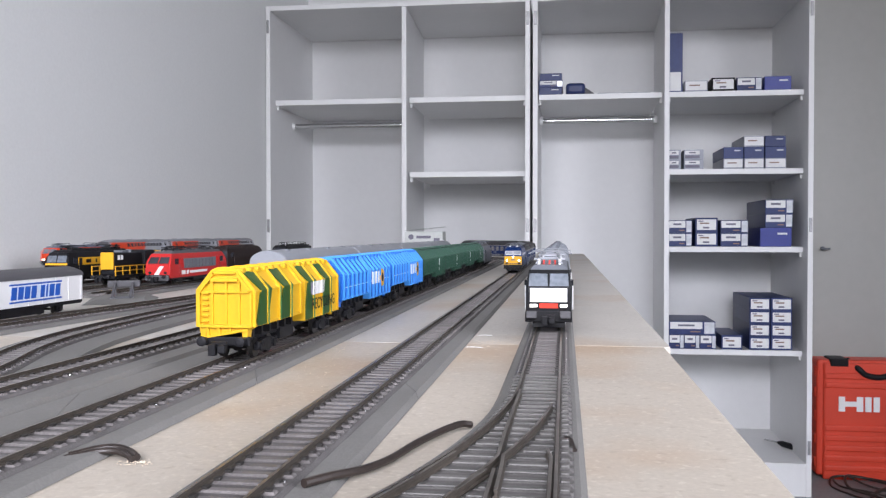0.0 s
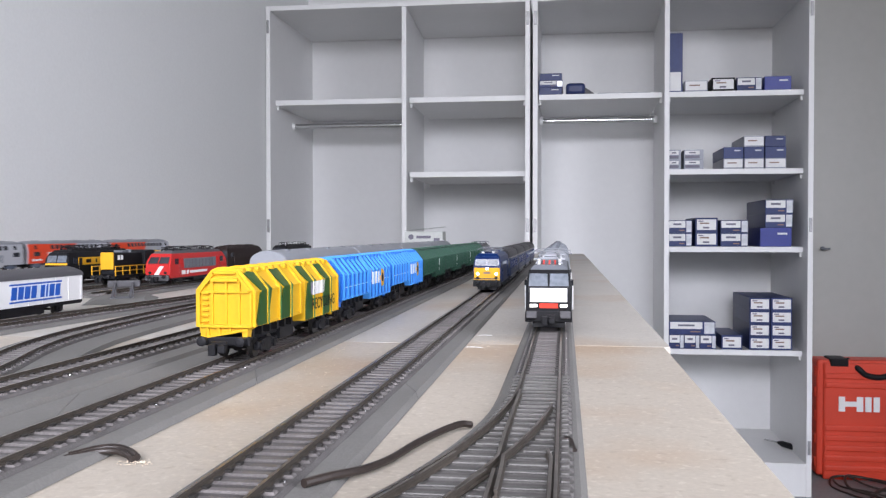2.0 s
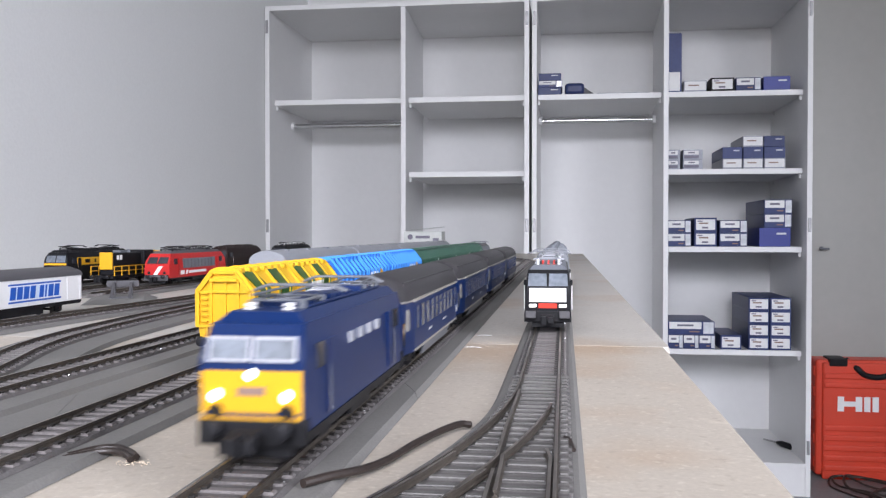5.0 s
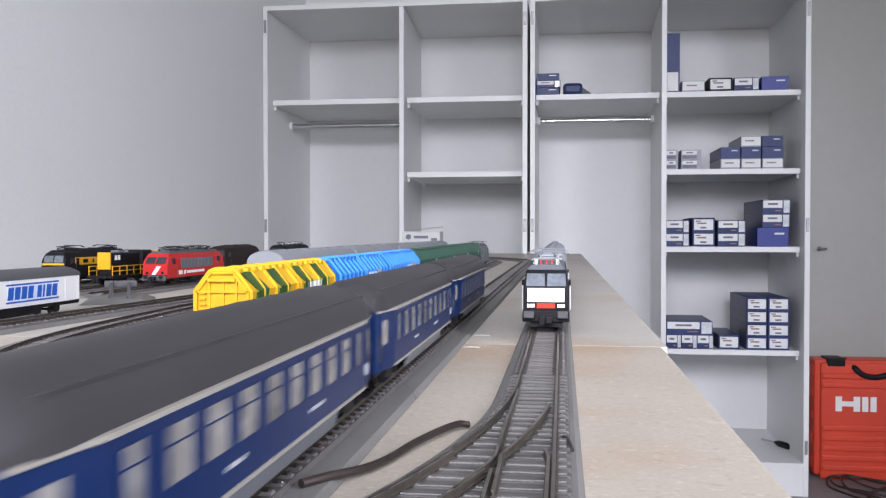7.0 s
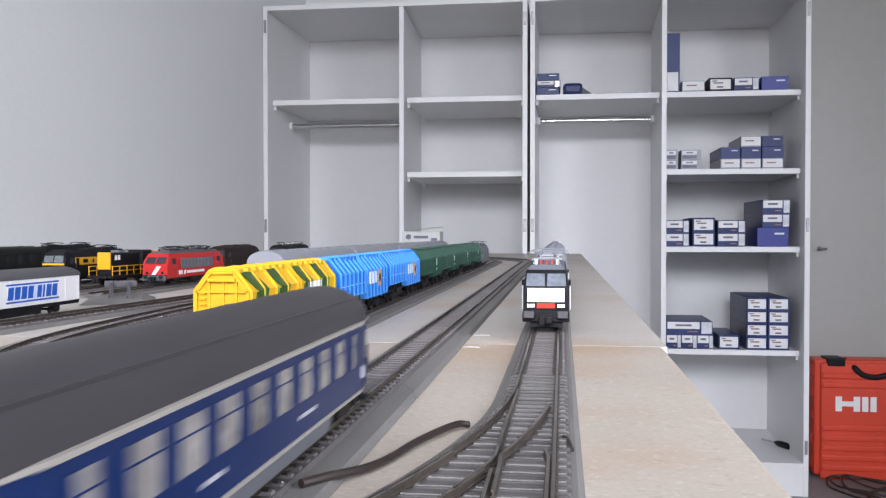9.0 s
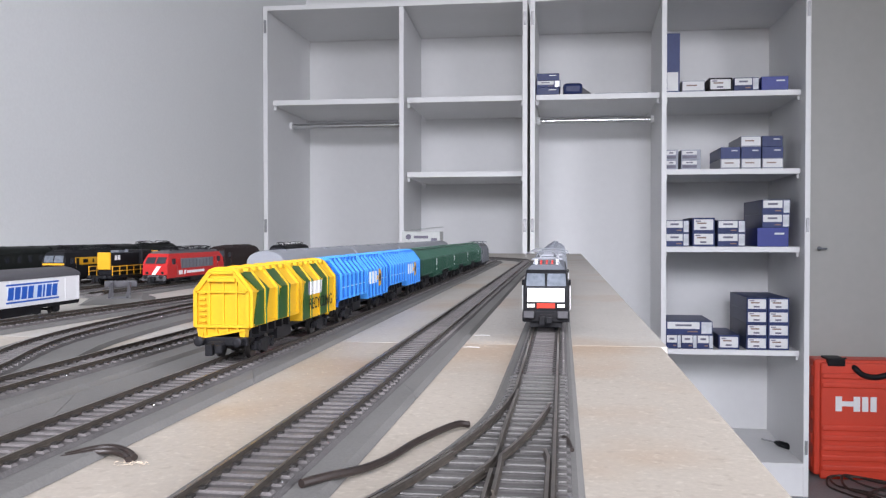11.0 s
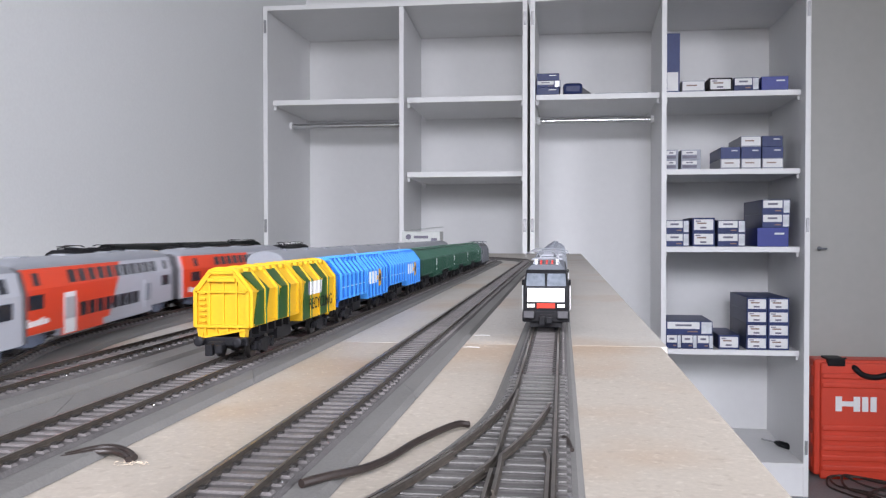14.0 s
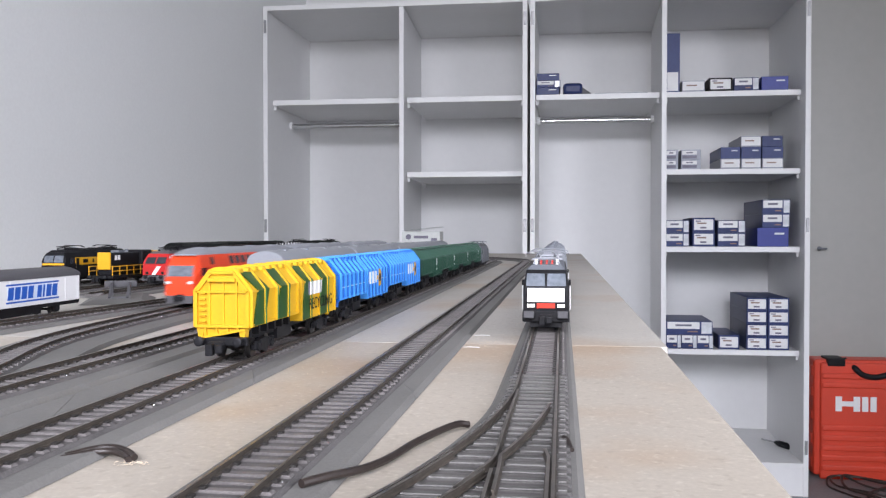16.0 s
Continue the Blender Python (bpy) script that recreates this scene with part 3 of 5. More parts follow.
def pantograph(v, y, z, d=1, material=M_MIDGREY, high=5.0):
    """A folded pantograph on four insulators."""
    base = mpart("pantograph", v, material, lambda bm: wire_frame(bm, [(-8, y - 11, z + 2), (8, y - 11, z + 2), (8, y + 11, z + 2), (-8, y + 11, z + 2), (-8, y - 11, z + 2)], 0.5), "folded pantograph on insulators")
    for x in (-8, 8):
        for dy in (-11, 11):
            mpart("insulator", base, material, lambda bm, x=x, dy=dy: cyl(bm, (x, y + dy, z - 1), (x, y + dy, z + 2.2), 1.2, 8))
    for x in (-6.5, 6.5):
        mpart("arm", base, material, lambda bm, x=x: wire_frame(bm, [(x, y - d * 10, z + 2.2), (x * 0.8, y + d * 19, z + high - 0.8), (x * 0.5, y - d * 13, z + high)], 0.45))
    for dy in (-14.5, -11.5):
        mpart("contact_strip", base, material, lambda bm, dy=dy: wire_frame(bm, [(-16, y + d * dy, z + high - 1.6), (-11, y + d * dy, z + high + 0.4), (11, y + d * dy, z + high + 0.4), (16, y + d * dy, z + high - 1.6)], 0.5))


def insulators(v, ys, z, material, xs=(-5, 5), r=1.3, tall=4.0):
    for y in ys:
        for x in xs:
            def build(bm, x=x, y=y):
                for k in range(4):
                    cyl(bm, (x, y, z + k * tall / 4), (x, y, z + (k + 0.7) * tall / 4), r, 9, r * 0.75)
            mpart("insulator", v, material, build)


# ---- hopper wagons ----
HOP = lin((12, 14.6), (36.2, 14.6), (46.0, 6.6), (47.2, 4.6))


def hop_profile(grow=0.0, low=18.0):
    r = [(14.6 + grow, low), (14.6 + grow, 36.2 + grow * 0.3), (6.6 + grow * 0.8, 46.0 + grow * 0.8), (4.6, 47.0 + grow), (2.0, 47.4 + grow)]
    return r + [(-x, z) for x, z in reversed(r)]


def hopper_wagon(body, ribs, count, marks, label):
    """A hopper wagon in two halves with count ribs on each."""
    v = thing("hopper_wagon", label, "model wagon", "hopper wagons of one train")
    L = 185
    for y0, y1, low in ((-84, -3, 17.6), (3, 84, 12.4)):
        def build(bm, y0=y0, y1=y1, low=low):
            loft(bm, [(y0, hop_profile(0, low)), (y1, hop_profile(0, low))])
            n = 7
            for s in (-1, 1):
                for i in range(n):
                    y = y0 + (y1 - y0) * (i + 0.5) / n
                    box(bm, s * 6.4 - 1.6, s * 6.4 + 1.6, y - 2.6, y + 2.6, 45.4, 48.0, 0.6)
        half = mpart("hopper", v, body, build, "smooth hopper half" if low > 15 else "hopper half with a deeper bay")
        for i in range(count):
            y = y0 + (y1 - y0) * i / (count - 1)
            ya = min(max(y - 0.7, y0 - 0.3), y1 - 1.1)
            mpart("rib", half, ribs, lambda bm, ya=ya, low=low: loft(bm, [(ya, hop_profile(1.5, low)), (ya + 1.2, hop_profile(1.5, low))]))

        def rails(bm, y0=y0, y1=y1, low=low):
            for s in (-1, 1):
                slab(bm, s, HOP, y0, y1, 35.2, 36.2, 0.8)
                slab(bm, s, HOP, y0, y1, low, low + 1.3, 0.8)
        mpart("side_rail", half, ribs, rails)
    for s in (-1, 1):
        def build(bm, s=s):
            fy = lambda z: 84.2
            skirt = [(14.2, 17.7), (-14.2, 17.7), (-12.5, 11.5), (12.5, 16.0)]
            loft(bm, [(min(s * 78, s * 84), skirt), (max(s * 78, s * 84), skirt)])

            def bar(p, q, w, off):
                """A proud bar on the end wall from p to q, of (x, z)."""
                d = (Vector(q) - Vector(p)).normalized() * w
                n = Vector((-d.y, d.x)) / 2
                ring = [(Vector(c) + k * n) for c, k in ((p, 1), (p, -1), (q, -1), (q, 1))]
                loft(bm, [(y, [(c.x, c.y) for c in ring]) for y in sorted((s * 83.5, s * (84 + off)))])
            for x in (-13.9, 13.9):
                bar((x, 17.7), (x, 36.4), 1.4, 2.2)
                bar((x, 35.8), (x * 0.43, 45.8), 1.4, 2.2)
            bar((-6.4, 45.8), (6.4, 45.8), 1.4, 2.2)
            bar((-7.4, 42.2), (7.4, 42.2), 1.8, 3.0)
            bar((-13.4, 35.9), (13.4, 35.9), 1.1, 1.9)
            bar((-14.2, 18.2), (14.2, 18.2), 1.4, 2.4)
            bar((-12.6, 11.9), (12.5, 16.4), 1.0, 2.0)
            for x in (-6.9, 0.6, 7.6):
                bar((x, 18.4), (x, 42 if abs(x) < 7.8 else 36), 1.0, 1.6)
            for x in (-9.4, -3.4, 2.6, 8.2):
                bar((x, 18), (x + 0.7, 14.2 + x * 0.18), 0.9, 1.8)
            for k in range(6):
                bar((-12.2, 20.5 + k * 2.9), (-8.8, 20.5 + k * 2.9), 0.5, 2.4)
            for x in (-12, 10.5):
                leg = [(x - 2, 17), (x + 2, 17), (x + 0.8, 9.5), (x - 0.8, 9.5)]
                loft(bm, [(y, leg) for y in sorted((s * 79, s * 84.6))])
        mpart("end_frame", v, body, build, "ladder and stiffening bars on the end wall")

    def frame_build(bm):
        box(bm, -9, 9, -84, 84, 9.5, 12.2)
        box(bm, -13.5, 13.5, -86, -83, 8.0, 12.6, 0.6)
        box(bm, -13.5, 13.5, 83, 86, 8.0, 12.6, 0.6)
        box(bm, -11, 11, -30, -4, 5.5, 12)
        for k in range(6):
            box(bm, -12.5, 12.5, -78 + k * 13, -75.5 + k * 13, 12, 17.5)
    mpart("underframe", v, M_FRAME, frame_build)
    gear(v, L, 56)
    marks(v)
    return v


def stripes(v):
    for y in (-80, -42, 6, 45):
        low = 17.8 if y < 0 else 12.6
        s0 = mpart("stripe", v, M_YGREEN, lambda bm, y=y, low=low: [(slab(bm, s, HOP, y, y + 17, low, 36.2, 0.9, 7), slab(bm, s, HOP, y + 7, y + 24, 36.2, 46.0, 0.9, -6)) for s in (-1, 1)], "slanted green stripe")
        ribs = [r for r in [-84 + 20.25 * i for i in range(5)] + [3 + 20.25 * i for i in range(5)] if y - 2 < r < y + 26]
        for ry in ribs:
            mpart("stripe_rib", s0, M_LGREEN, lambda bm, ry=ry, low=low: [(slab(bm, s, HOP, ry - 0.62, ry + 0.62, low, 36.2, 1.9), slab(bm, s, HOP, ry - 0.62, ry + 0.62, 36.2, 46.2, 1.9)) for s in (-1, 1)])
    mpart("logo_plate", v, M_INK, lambda bm: slab(bm, 1, HOP, 18, 30, 27.5, 35.5, 1.2))

    def logo(bm):
        for k in range(3):
            slab(bm, 1, HOP, 20.5 + k * 9, 27 + k * 9, 27.4, 35.6, 1.9, 1.6)
    mpart("logo_shape", v, M_WHITE, logo, "white company mark")
    lettering("lettering", "RECYCLING", 0.0102, M_BLACK, v, pose(0.0166, 0.044, 0.0212, 90, 0, 90), "dark printed word")


def blue_marks(v):
    def bars(bm):
        for k in range(4):
            slab(bm, 1, HOP, 14 + k * 7, 18.5 + k * 7, 24, 34, 1.0)
    mpart("mark_bars", v, M_WHITE, bars, "white lettering bars")

    def disc(bm):
        cyl(bm, (15.2, 50, 28), (16.0, 50, 28), 7.5, 20)
    mpart("mark_disc", v, M_SIGNAL, disc, "yellow round mark")

    def core(bm):
        cyl(bm, (15.9, 50, 28), (16.3, 50, 28), 3.6, 16)
    mpart("mark_core", v, M_BLACK, core)

    def lineside(bm):
        for s in (-1, 1):
            for y0, y1 in ((-82, -5), (5, 82)):
                slab(bm, s, HOP, y0, y1, 26.2, 26.7, 0.5)
    mpart("rib_line", v, M_PALEBLUE, lineside)


def green_marks(v):
    def bars(bm):
        slab(bm, 1, HOP, 26, 40, 32, 34.5, 1.0)
        slab(bm, 1, HOP, 35.5, 40, 27.5, 34.5, 1.0)
        slab(bm, 1, HOP, 26, 40, 26, 28.2, 1.0)
        slab(bm, 1, HOP, 26, 30.5, 20.5, 28.0, 1.0)
        slab(bm, 1, HOP, 26, 40, 20, 22.3, 1.0)
    mpart("mark_bars", v, M_WHITE, bars, "white mark")


# ---- locomotives ----
def loco(name, label, L, body, front, roof, fy, fw=None, stripe=None, panel=None, lamps=M_LAMP, screen=M_SCREEN, group="", pantos=2, roof_z=40.0, screen_z=(27, 36), portholes=False, extra=None, panto_mat=M_MIDGREY, front_z=(9, 26)):
    """A bogie locomotive; fy(z): half length, fw(z): half width."""
    v = thing(name, label, "model locomotive", group)
    fw = fw or lin((8, 16.8), (34, 16.8), (40, 14.2), (44, 10))

    zs = [8.5, 14, 20, 25, 30, 35, roof_z]
    mpart("body", v, body, lambda bm: side_prism(bm, ends_poly(fy, zs), fw, 1.6))

    def roof_build(bm):
        side_prism(bm, ends_poly(lambda z: fy(roof_z) - 3 - (z - roof_z) * 1.2, [roof_z - 0.5, roof_z + 1.5, roof_z + 3.0]), lambda z: fw(roof_z) - 0.8 - (z - roof_z) * 0.9)
        for k, y in enumerate(range(-60, 61, 15)):
            if abs(y) < fy(roof_z) - 14:
                box(bm, -6 - (k % 3), 6 + (k % 2), y - 4.5, y + 4.5, roof_z + 2.5, roof_z + 4.2 + (k % 3) * 0.6, 0.5)
        for x in (-9.5, 9.5):
            cyl(bm, (x, -fy(roof_z) + 20, roof_z + 3.6), (x, fy(roof_z) - 20, roof_z + 3.6), 0.5, 6)
    mpart("roof", v, roof, roof_build, "roof with equipment boxes")
    for s in (-1, 1):
        mpart("front_panel", v, front, lambda bm, s=s: face_panel(bm, s, fy, -14.9, 14.9, *front_z, 0.35), "painted front panel")
        for xa, xb in ((-13.6, -0.6), (0.6, 13.6)):
            mpart("windscreen", v, screen, lambda bm, s=s, xa=xa, xb=xb: face_panel(bm, s, fy, xa, xb, *screen_z, 0.5, 0.4), "windscreen pane")
        for x in (-10.5, 10.5):
            mpart("headlamp", v, lamps, lambda bm, s=s, x=x: cyl(bm, (x, s * (fy(15) - 0.5), 15.5), (x, s * (fy(15) + 1.0), 15.5), 1.9, 12), "round headlamp")
        mpart("buffer_beam", v, M_FRAME, lambda bm, s=s: (box(bm, -16, 16, min(s * (fy(9) - 3), s * (fy(9) + 1.5)), max(s * (fy(9) - 3), s * (fy(9) + 1.5)), 5.5, 13.0, 0.5), box(bm, -11, 11, min(s * (fy(9) - 6), s * (fy(9) - 1)), max(s * (fy(9) - 6), s * (fy(9) - 1)), 1.8, 5.4)))
        for y in (-1, 1):
            mpart("cab_window", v, M_GLASS, lambda bm, s=s, y=y: slab(bm, s, fw, y * (fy(30) - 17) - 4.5, y * (fy(30) - 17) + 4.5, 26, 33.5, 0.3), "cab side window")
            mpart("cab_door", v, body, lambda bm, s=s, y=y: slab(bm, s, fw, y * (fy(30) - 29) - 4, y * (fy(30) - 29) + 4, 11, 33.5, 0.4))
            mpart("handrail", v, M_CHROME, lambda bm, s=s, y=y: cyl(bm, (s * (fw(20) + 1.0), y * (fy(30) - 24), 11), (s * (fw(20) + 1.0), y * (fy(30) - 24), 26), 0.3, 6))
        if panel:
            mpart("side_panel", v, panel, lambda bm, s=s: slab(bm, s, fw, -fy(20) + 42, fy(20) - 42, 20, 33, 0.35), "grey louvred side panel")
            for k in range(9 if panel is M_MIDGREY else 0):
                y0 = -fy(20) + 44 + (2 * fy(20) - 88) * k / 9
                mpart("louvre", v, M_GREYROOF, lambda bm, s=s, y0=y0: slab(bm, s, fw, y0, y0 + 1.0, 21, 32, 0.7))
        if stripe:
            mpart("side_band", v, stripe, lambda bm, s=s: slab(bm, s, fw, -fy(20) + 26, fy(20) - 26, 24, 34, 0.35), "coloured band along the side")
        if portholes:
            for k in range(4):
                mpart("porthole", v, M_SILVER, lambda bm, s=s, k=k: slab(bm, s, fw, -24 + k * 14, -19 + k * 14, 29, 32.5, 0.5), "pale engine room window")
    mpart("frame", v, M_FRAME, lambda bm: (box(bm, -15.8, 15.8, -fy(9) + 4, fy(9) - 4, 6.5, 9.2), box(bm, -14, 14, -17, 17, 2.5, 6.6, 0.6)))
    gear(v, L, L * 0.27)
    if pantos:
        for s in (-1, 1) if pantos == 2 else (1,):
            pantograph(v, s * (fy(roof_z) - 30), roof_z + 3.4, s, panto_mat)
    if extra:
        extra(v, fy, fw)
    return v


# ---- passenger coaches ----
def arch(w, z0, z1, n=9):
    return [(w * math.cos(math.pi * i / (n - 1)) if 0 < i < n - 1 else w * (1 if i == 0 else -1), z0 + (z1 - z0) * math.sin(math.pi * i / (n - 1)) ** 0.8) for i in range(n)]


def blue_coach():
    v = thing("passenger_coach", "navy blue model passenger coach with a dark grey arched roof", "model coach", "coaches of the blue train")
    L, H = 238, 114
    fx = lin((9, 16.4), (34, 16.4))
    mpart("body", v, M_NAVY, lambda bm: loft(bm, [(y, [(w, 9), (w, 34), (-w, 34), (-w, 9)]) for y, w in ((-H, 12.6), (-H + 1.5, 13.4), (-H + 24, 16.4), (H - 24, 16.4), (H - 1.5, 13.4), (H, 12.6))]))

    def roof_build(bm):
        sec = []
        for y, k in ((-H - 0.5, 0.25), (-H + 2, 0.62), (-H + 7, 0.88), (-H + 15, 1.0), (H - 15, 1.0), (H - 7, 0.88), (H - 2, 0.62), (H + 0.5, 0.25)):
            sec.append((y, arch(16.7 if abs(y) < H - 16 else (15.9 if abs(y) < H - 10 else (14.8 if abs(y) < H - 3 else 13.2)), 34.05, 34.05 + 12.6 * k, 13)))
        loft(bm, sec)
        for y in range(-90, 91, 30):
            box(bm, 6, 9, y - 3, y + 3, 43, 45.6, 0.6)
        for x, z in ((12.6, 42.2), (-12.6, 42.2)):
            box(bm, x - 0.5, x + 0.5, -H + 12, H - 12, z - 0.8, z + 0.5)
    mpart("roof", v, M_COACHROOF, roof_build, "dark grey arched roof", True)
    for s in (-1, 1):
        mpart("gutter", v, M_CREAM, lambda bm, s=s: slab(bm, s, fx, -H + 22, H - 22, 33.3, 34.3, 0.9), "pale roof gutter")
        mpart("sill_line", v, M_CREAM, lambda bm, s=s: slab(bm, s, fx, -H + 23, H - 23, 9.2, 10.2, 0.5), "pale line along the sill")
        for k in range(10):
            y = -81 + 18 * k
            wide = 5.6 if k not in (0, 9) else 3.0
            w = mpart("window", v, M_CURTAIN, lambda bm, y=y, wide=wide, s=s: slab(bm, s, fx, y - wide, y + wide, 19.4, 30.6, 0.15), "window with pale curtains")
            mpart("window_frame", w, M_NAVY, lambda bm, y=y, wide=wide, s=s: (slab(bm, s, fx, y - wide, y + wide, 26.8, 27.2, 0.3), slab(bm, s, fx, y - wide - 0.6, y - wide, 19, 31, 0.35), slab(bm, s, fx, y + wide, y + wide + 0.6, 19, 31, 0.35)))
        for y in (-103, 103):
            def leaf(bm, ya, yb, za, zb, off, y=y, s=s):
                """A panel on the tapered vestibule, ya and yb from the coach's end."""
                e, k = (H if y > 0 else -H), (-1 if y > 0 else 1)
                vs = []
                for o in (off, -0.8):
                    for q, z in ((ya, za), (yb, za), (yb, zb), (ya, zb)):
                        vs.append(bm.verts.new((s * (13.4 + 3.0 * (q - 1.5) / 22.5 + o), e + k * q, z)))
                for f in ((0, 1, 2, 3), (7, 6, 5, 4), (0, 4, 5, 1), (1, 5, 6, 2), (2, 6, 7, 3), (3, 7, 4, 0)):
                    bm.faces.new([vs[i] for i in f])
            d = mpart("door", v, M_NAVY, lambda bm: leaf(bm, 5.5, 15.5, 10, 33, 0.35))
            mpart("door_window", d, M_CURTAIN, lambda bm: leaf(bm, 7.6, 13.4, 20, 30, 0.6))
            mpart("vestibule_gutter", v, M_CREAM, lambda bm: leaf(bm, 2, 22.5, 33.3, 34.2, 0.6))
            mpart("door_handle", d, M_CHROME, lambda bm: leaf(bm, 4.2, 4.7, 13, 24, 0.9))
            mpart("step", v, M_FRAME, lambda bm, y=y, s=s: box(bm, s * 14 - 2, s * 14 + 2, y - 5, y + 5, 4.5, 5.3))
        mpart("class_mark", v, M_SILVER, lambda bm, s=s: (slab(bm, s, fx, -96, -92, 14, 18, 0.3), slab(bm, s, fx, -36, -22, 14.8, 15.8, 0.3), slab(bm, s, fx, 30, 40, 14.8, 15.8, 0.3)), "small white lettering bars")
        mpart("skirt", v, M_MIDGREY, lambda bm, s=s: slab(bm, s, lin((4, 14.5), (9, 15.8)), -56, 56, 3.6, 8.8, 0.2), "grey underframe skirt")
    for s in (-1, 1):
        mpart("gangway", v, M_BLACK, lambda bm, s=s: box(bm, -6.5, 6.5, min(s * H, s * (H + 4)), max(s * H, s * (H + 4)), 11, 33, 0.8), "black rubber gangway")
    mpart("underframe", v, M_FRAME, lambda bm: box(bm, -12, 12, -H + 3, H - 3, 6.5, 9))
    gear(v, L, 84, False)
    return v


DD = lin((6, 16.6), (35, 16.6), (46.5, 13.6))


def double_decker(cab):
    """A double-deck coach, red on one half of each side and light grey on the other; its front is at +y."""
    v = thing("double_deck_coach", "red and light grey double-deck model coach with a " + ("driving cab" if cab else "grey roof"), "model coach", "double-deck coaches")
    L, H = 288, 141

    def end_ring(w, zt):
        return [(w, 10), (w, 35), (w - 3, zt), (-w + 3, zt), (-w, 35), (-w, 10)]

    def body(bm):
        rear = [(-H - 1, end_ring(15.0, 46)), (-H + 5, end_ring(16.6, 46.5))]
        if cab:
            rear = [(-H + 15, end_ring(16.6, 46.5))]
        loft(bm, rear + [(H - 5, end_ring(16.6, 46.5)), (H + 1, end_ring(15.0, 46))])
        box(bm, -16.5, 16.5, -78, 78, 5.5, 10.2, 0.5)
    mpart("body", v, M_SILVER, body, "light grey coach body")

    def roof_build(bm):
        r = -H + (16 if cab else 6)
        loft(bm, [(r - (9 if cab else 6), arch(11.5, 46.0, 47.5, 11)), (r, arch(13.4, 46.55, 51.0, 11)), (r + 10, arch(13.7, 46.55, 52.6, 11)), (H - 16, arch(13.7, 46.55, 52.6, 11)), (H - 6, arch(13.4, 46.55, 51.0, 11)), (H, arch(12.0, 46.0, 47.5, 11))])
        for y in (-100, -40, 30, 95):
            box(bm, -5, 5, y - 6, y + 6, 51.5, 53.2, 0.6)
    mpart("roof", v, M_DDROOF, roof_build, "grey roof", True)
    for s in (-1, 1):
        d = s                                   # red at the rear on the right side, at the front on the left
        lo, hi = (-H + 4, -6) if d > 0 else (6, H - 4)
        sh = 10 * d

        def red(bm, s=s, lo=lo, hi=hi, d=d):
            for za, zb in ((10.4, 35), (35, 46.4)):
                fx0 = hi if d > 0 else lo
                k = lambda z: (z - 10) * 0.75
                a0, a1 = (lo, fx0 + k(za)) if d > 0 else (fx0 - k(za), hi)
                b0, b1 = (lo, fx0 + k(zb)) if d > 0 else (fx0 - k(zb), hi)
                vs = []
                for o in (0.3, -0.6):
                    for y, z in ((a0, za), (a1, za), (b1, zb), (b0, zb)):
                        vs.append(bm.verts.new((s * (DD(z) + o), y, z)))
                for f in ((0, 1, 2, 3), (7, 6, 5, 4), (0, 4, 5, 1), (1, 5, 6, 2), (2, 6, 7, 3), (3, 7, 4, 0)):
                    bm.faces.new([vs[i] for i in f])
            y0, y1 = (-78, -16) if d > 0 else (16, 78)
            slab(bm, s, DD, y0, y1, 5.7, 10.5, 0.3)
        mpart("red_side", v, M_TRED, red, "red painted half of the side")
        for k in range(11):
            y = d * (-62 + 15.2 * k)
            mpart("upper_window", v, M_GLASS, lambda bm, s=s, y=y: slab(bm, s, DD, y - 5.2, y + 5.2, 36.5, 44.2, 0.6, d * 0.0), "upper deck window")
        for k in range(8):
            y = d * (-48 + 13.6 * k)
            mpart("lower_window", v, M_GLASS, lambda bm, s=s, y=y: slab(bm, s, DD, y - 5.2, y + 5.2, 15, 23.6, 0.6), "lower deck window")
        for y in (d * -112, d * 118):
            if not (cab and y < 0 and d > 0):
                mpart("end_window", v, M_GLASS, lambda bm, s=s, y=y: slab(bm, s, DD, y - 9, y + 9, 24, 32, 0.6), "wide end window")
            mpart("end_window", v, M_GLASS, lambda bm, s=s, y=y: slab(bm, s, DD, y - 1, y + 6, 37, 44, 0.6), "end window")
        for y, m in ((d * -68, M_WHITE), (d * 74, M_SILVER)):
            dr = mpart("door", v, m, lambda bm, s=s, y=y: slab(bm, s, DD, y - 8, y + 8, 6.5, 31, 0.7), "white double door")
            for o in (-3.6, 3.6):
                mpart("door_window", dr, M_SCREEN, lambda bm, s=s, y=y, o=o: slab(bm, s, DD, y + o - 1.8, y + o + 1.8, 15, 28, 0.9))
        mpart("mark_bar", v, M_WHITE, lambda bm, s=s, d=d: [slab(bm, s, DD, min(d * a, d * b), max(d * a, d * b), z, z + h, 0.6) for a, b, z, h in ((-126, -121, 14.6, 4.6), (-120, -114, 14.8, 3.0), (-113, -108, 15.0, 3.2), (-107, -103, 15.0, 4.2), (-102, -97, 15.2, 2.8))], "white lettering bars")
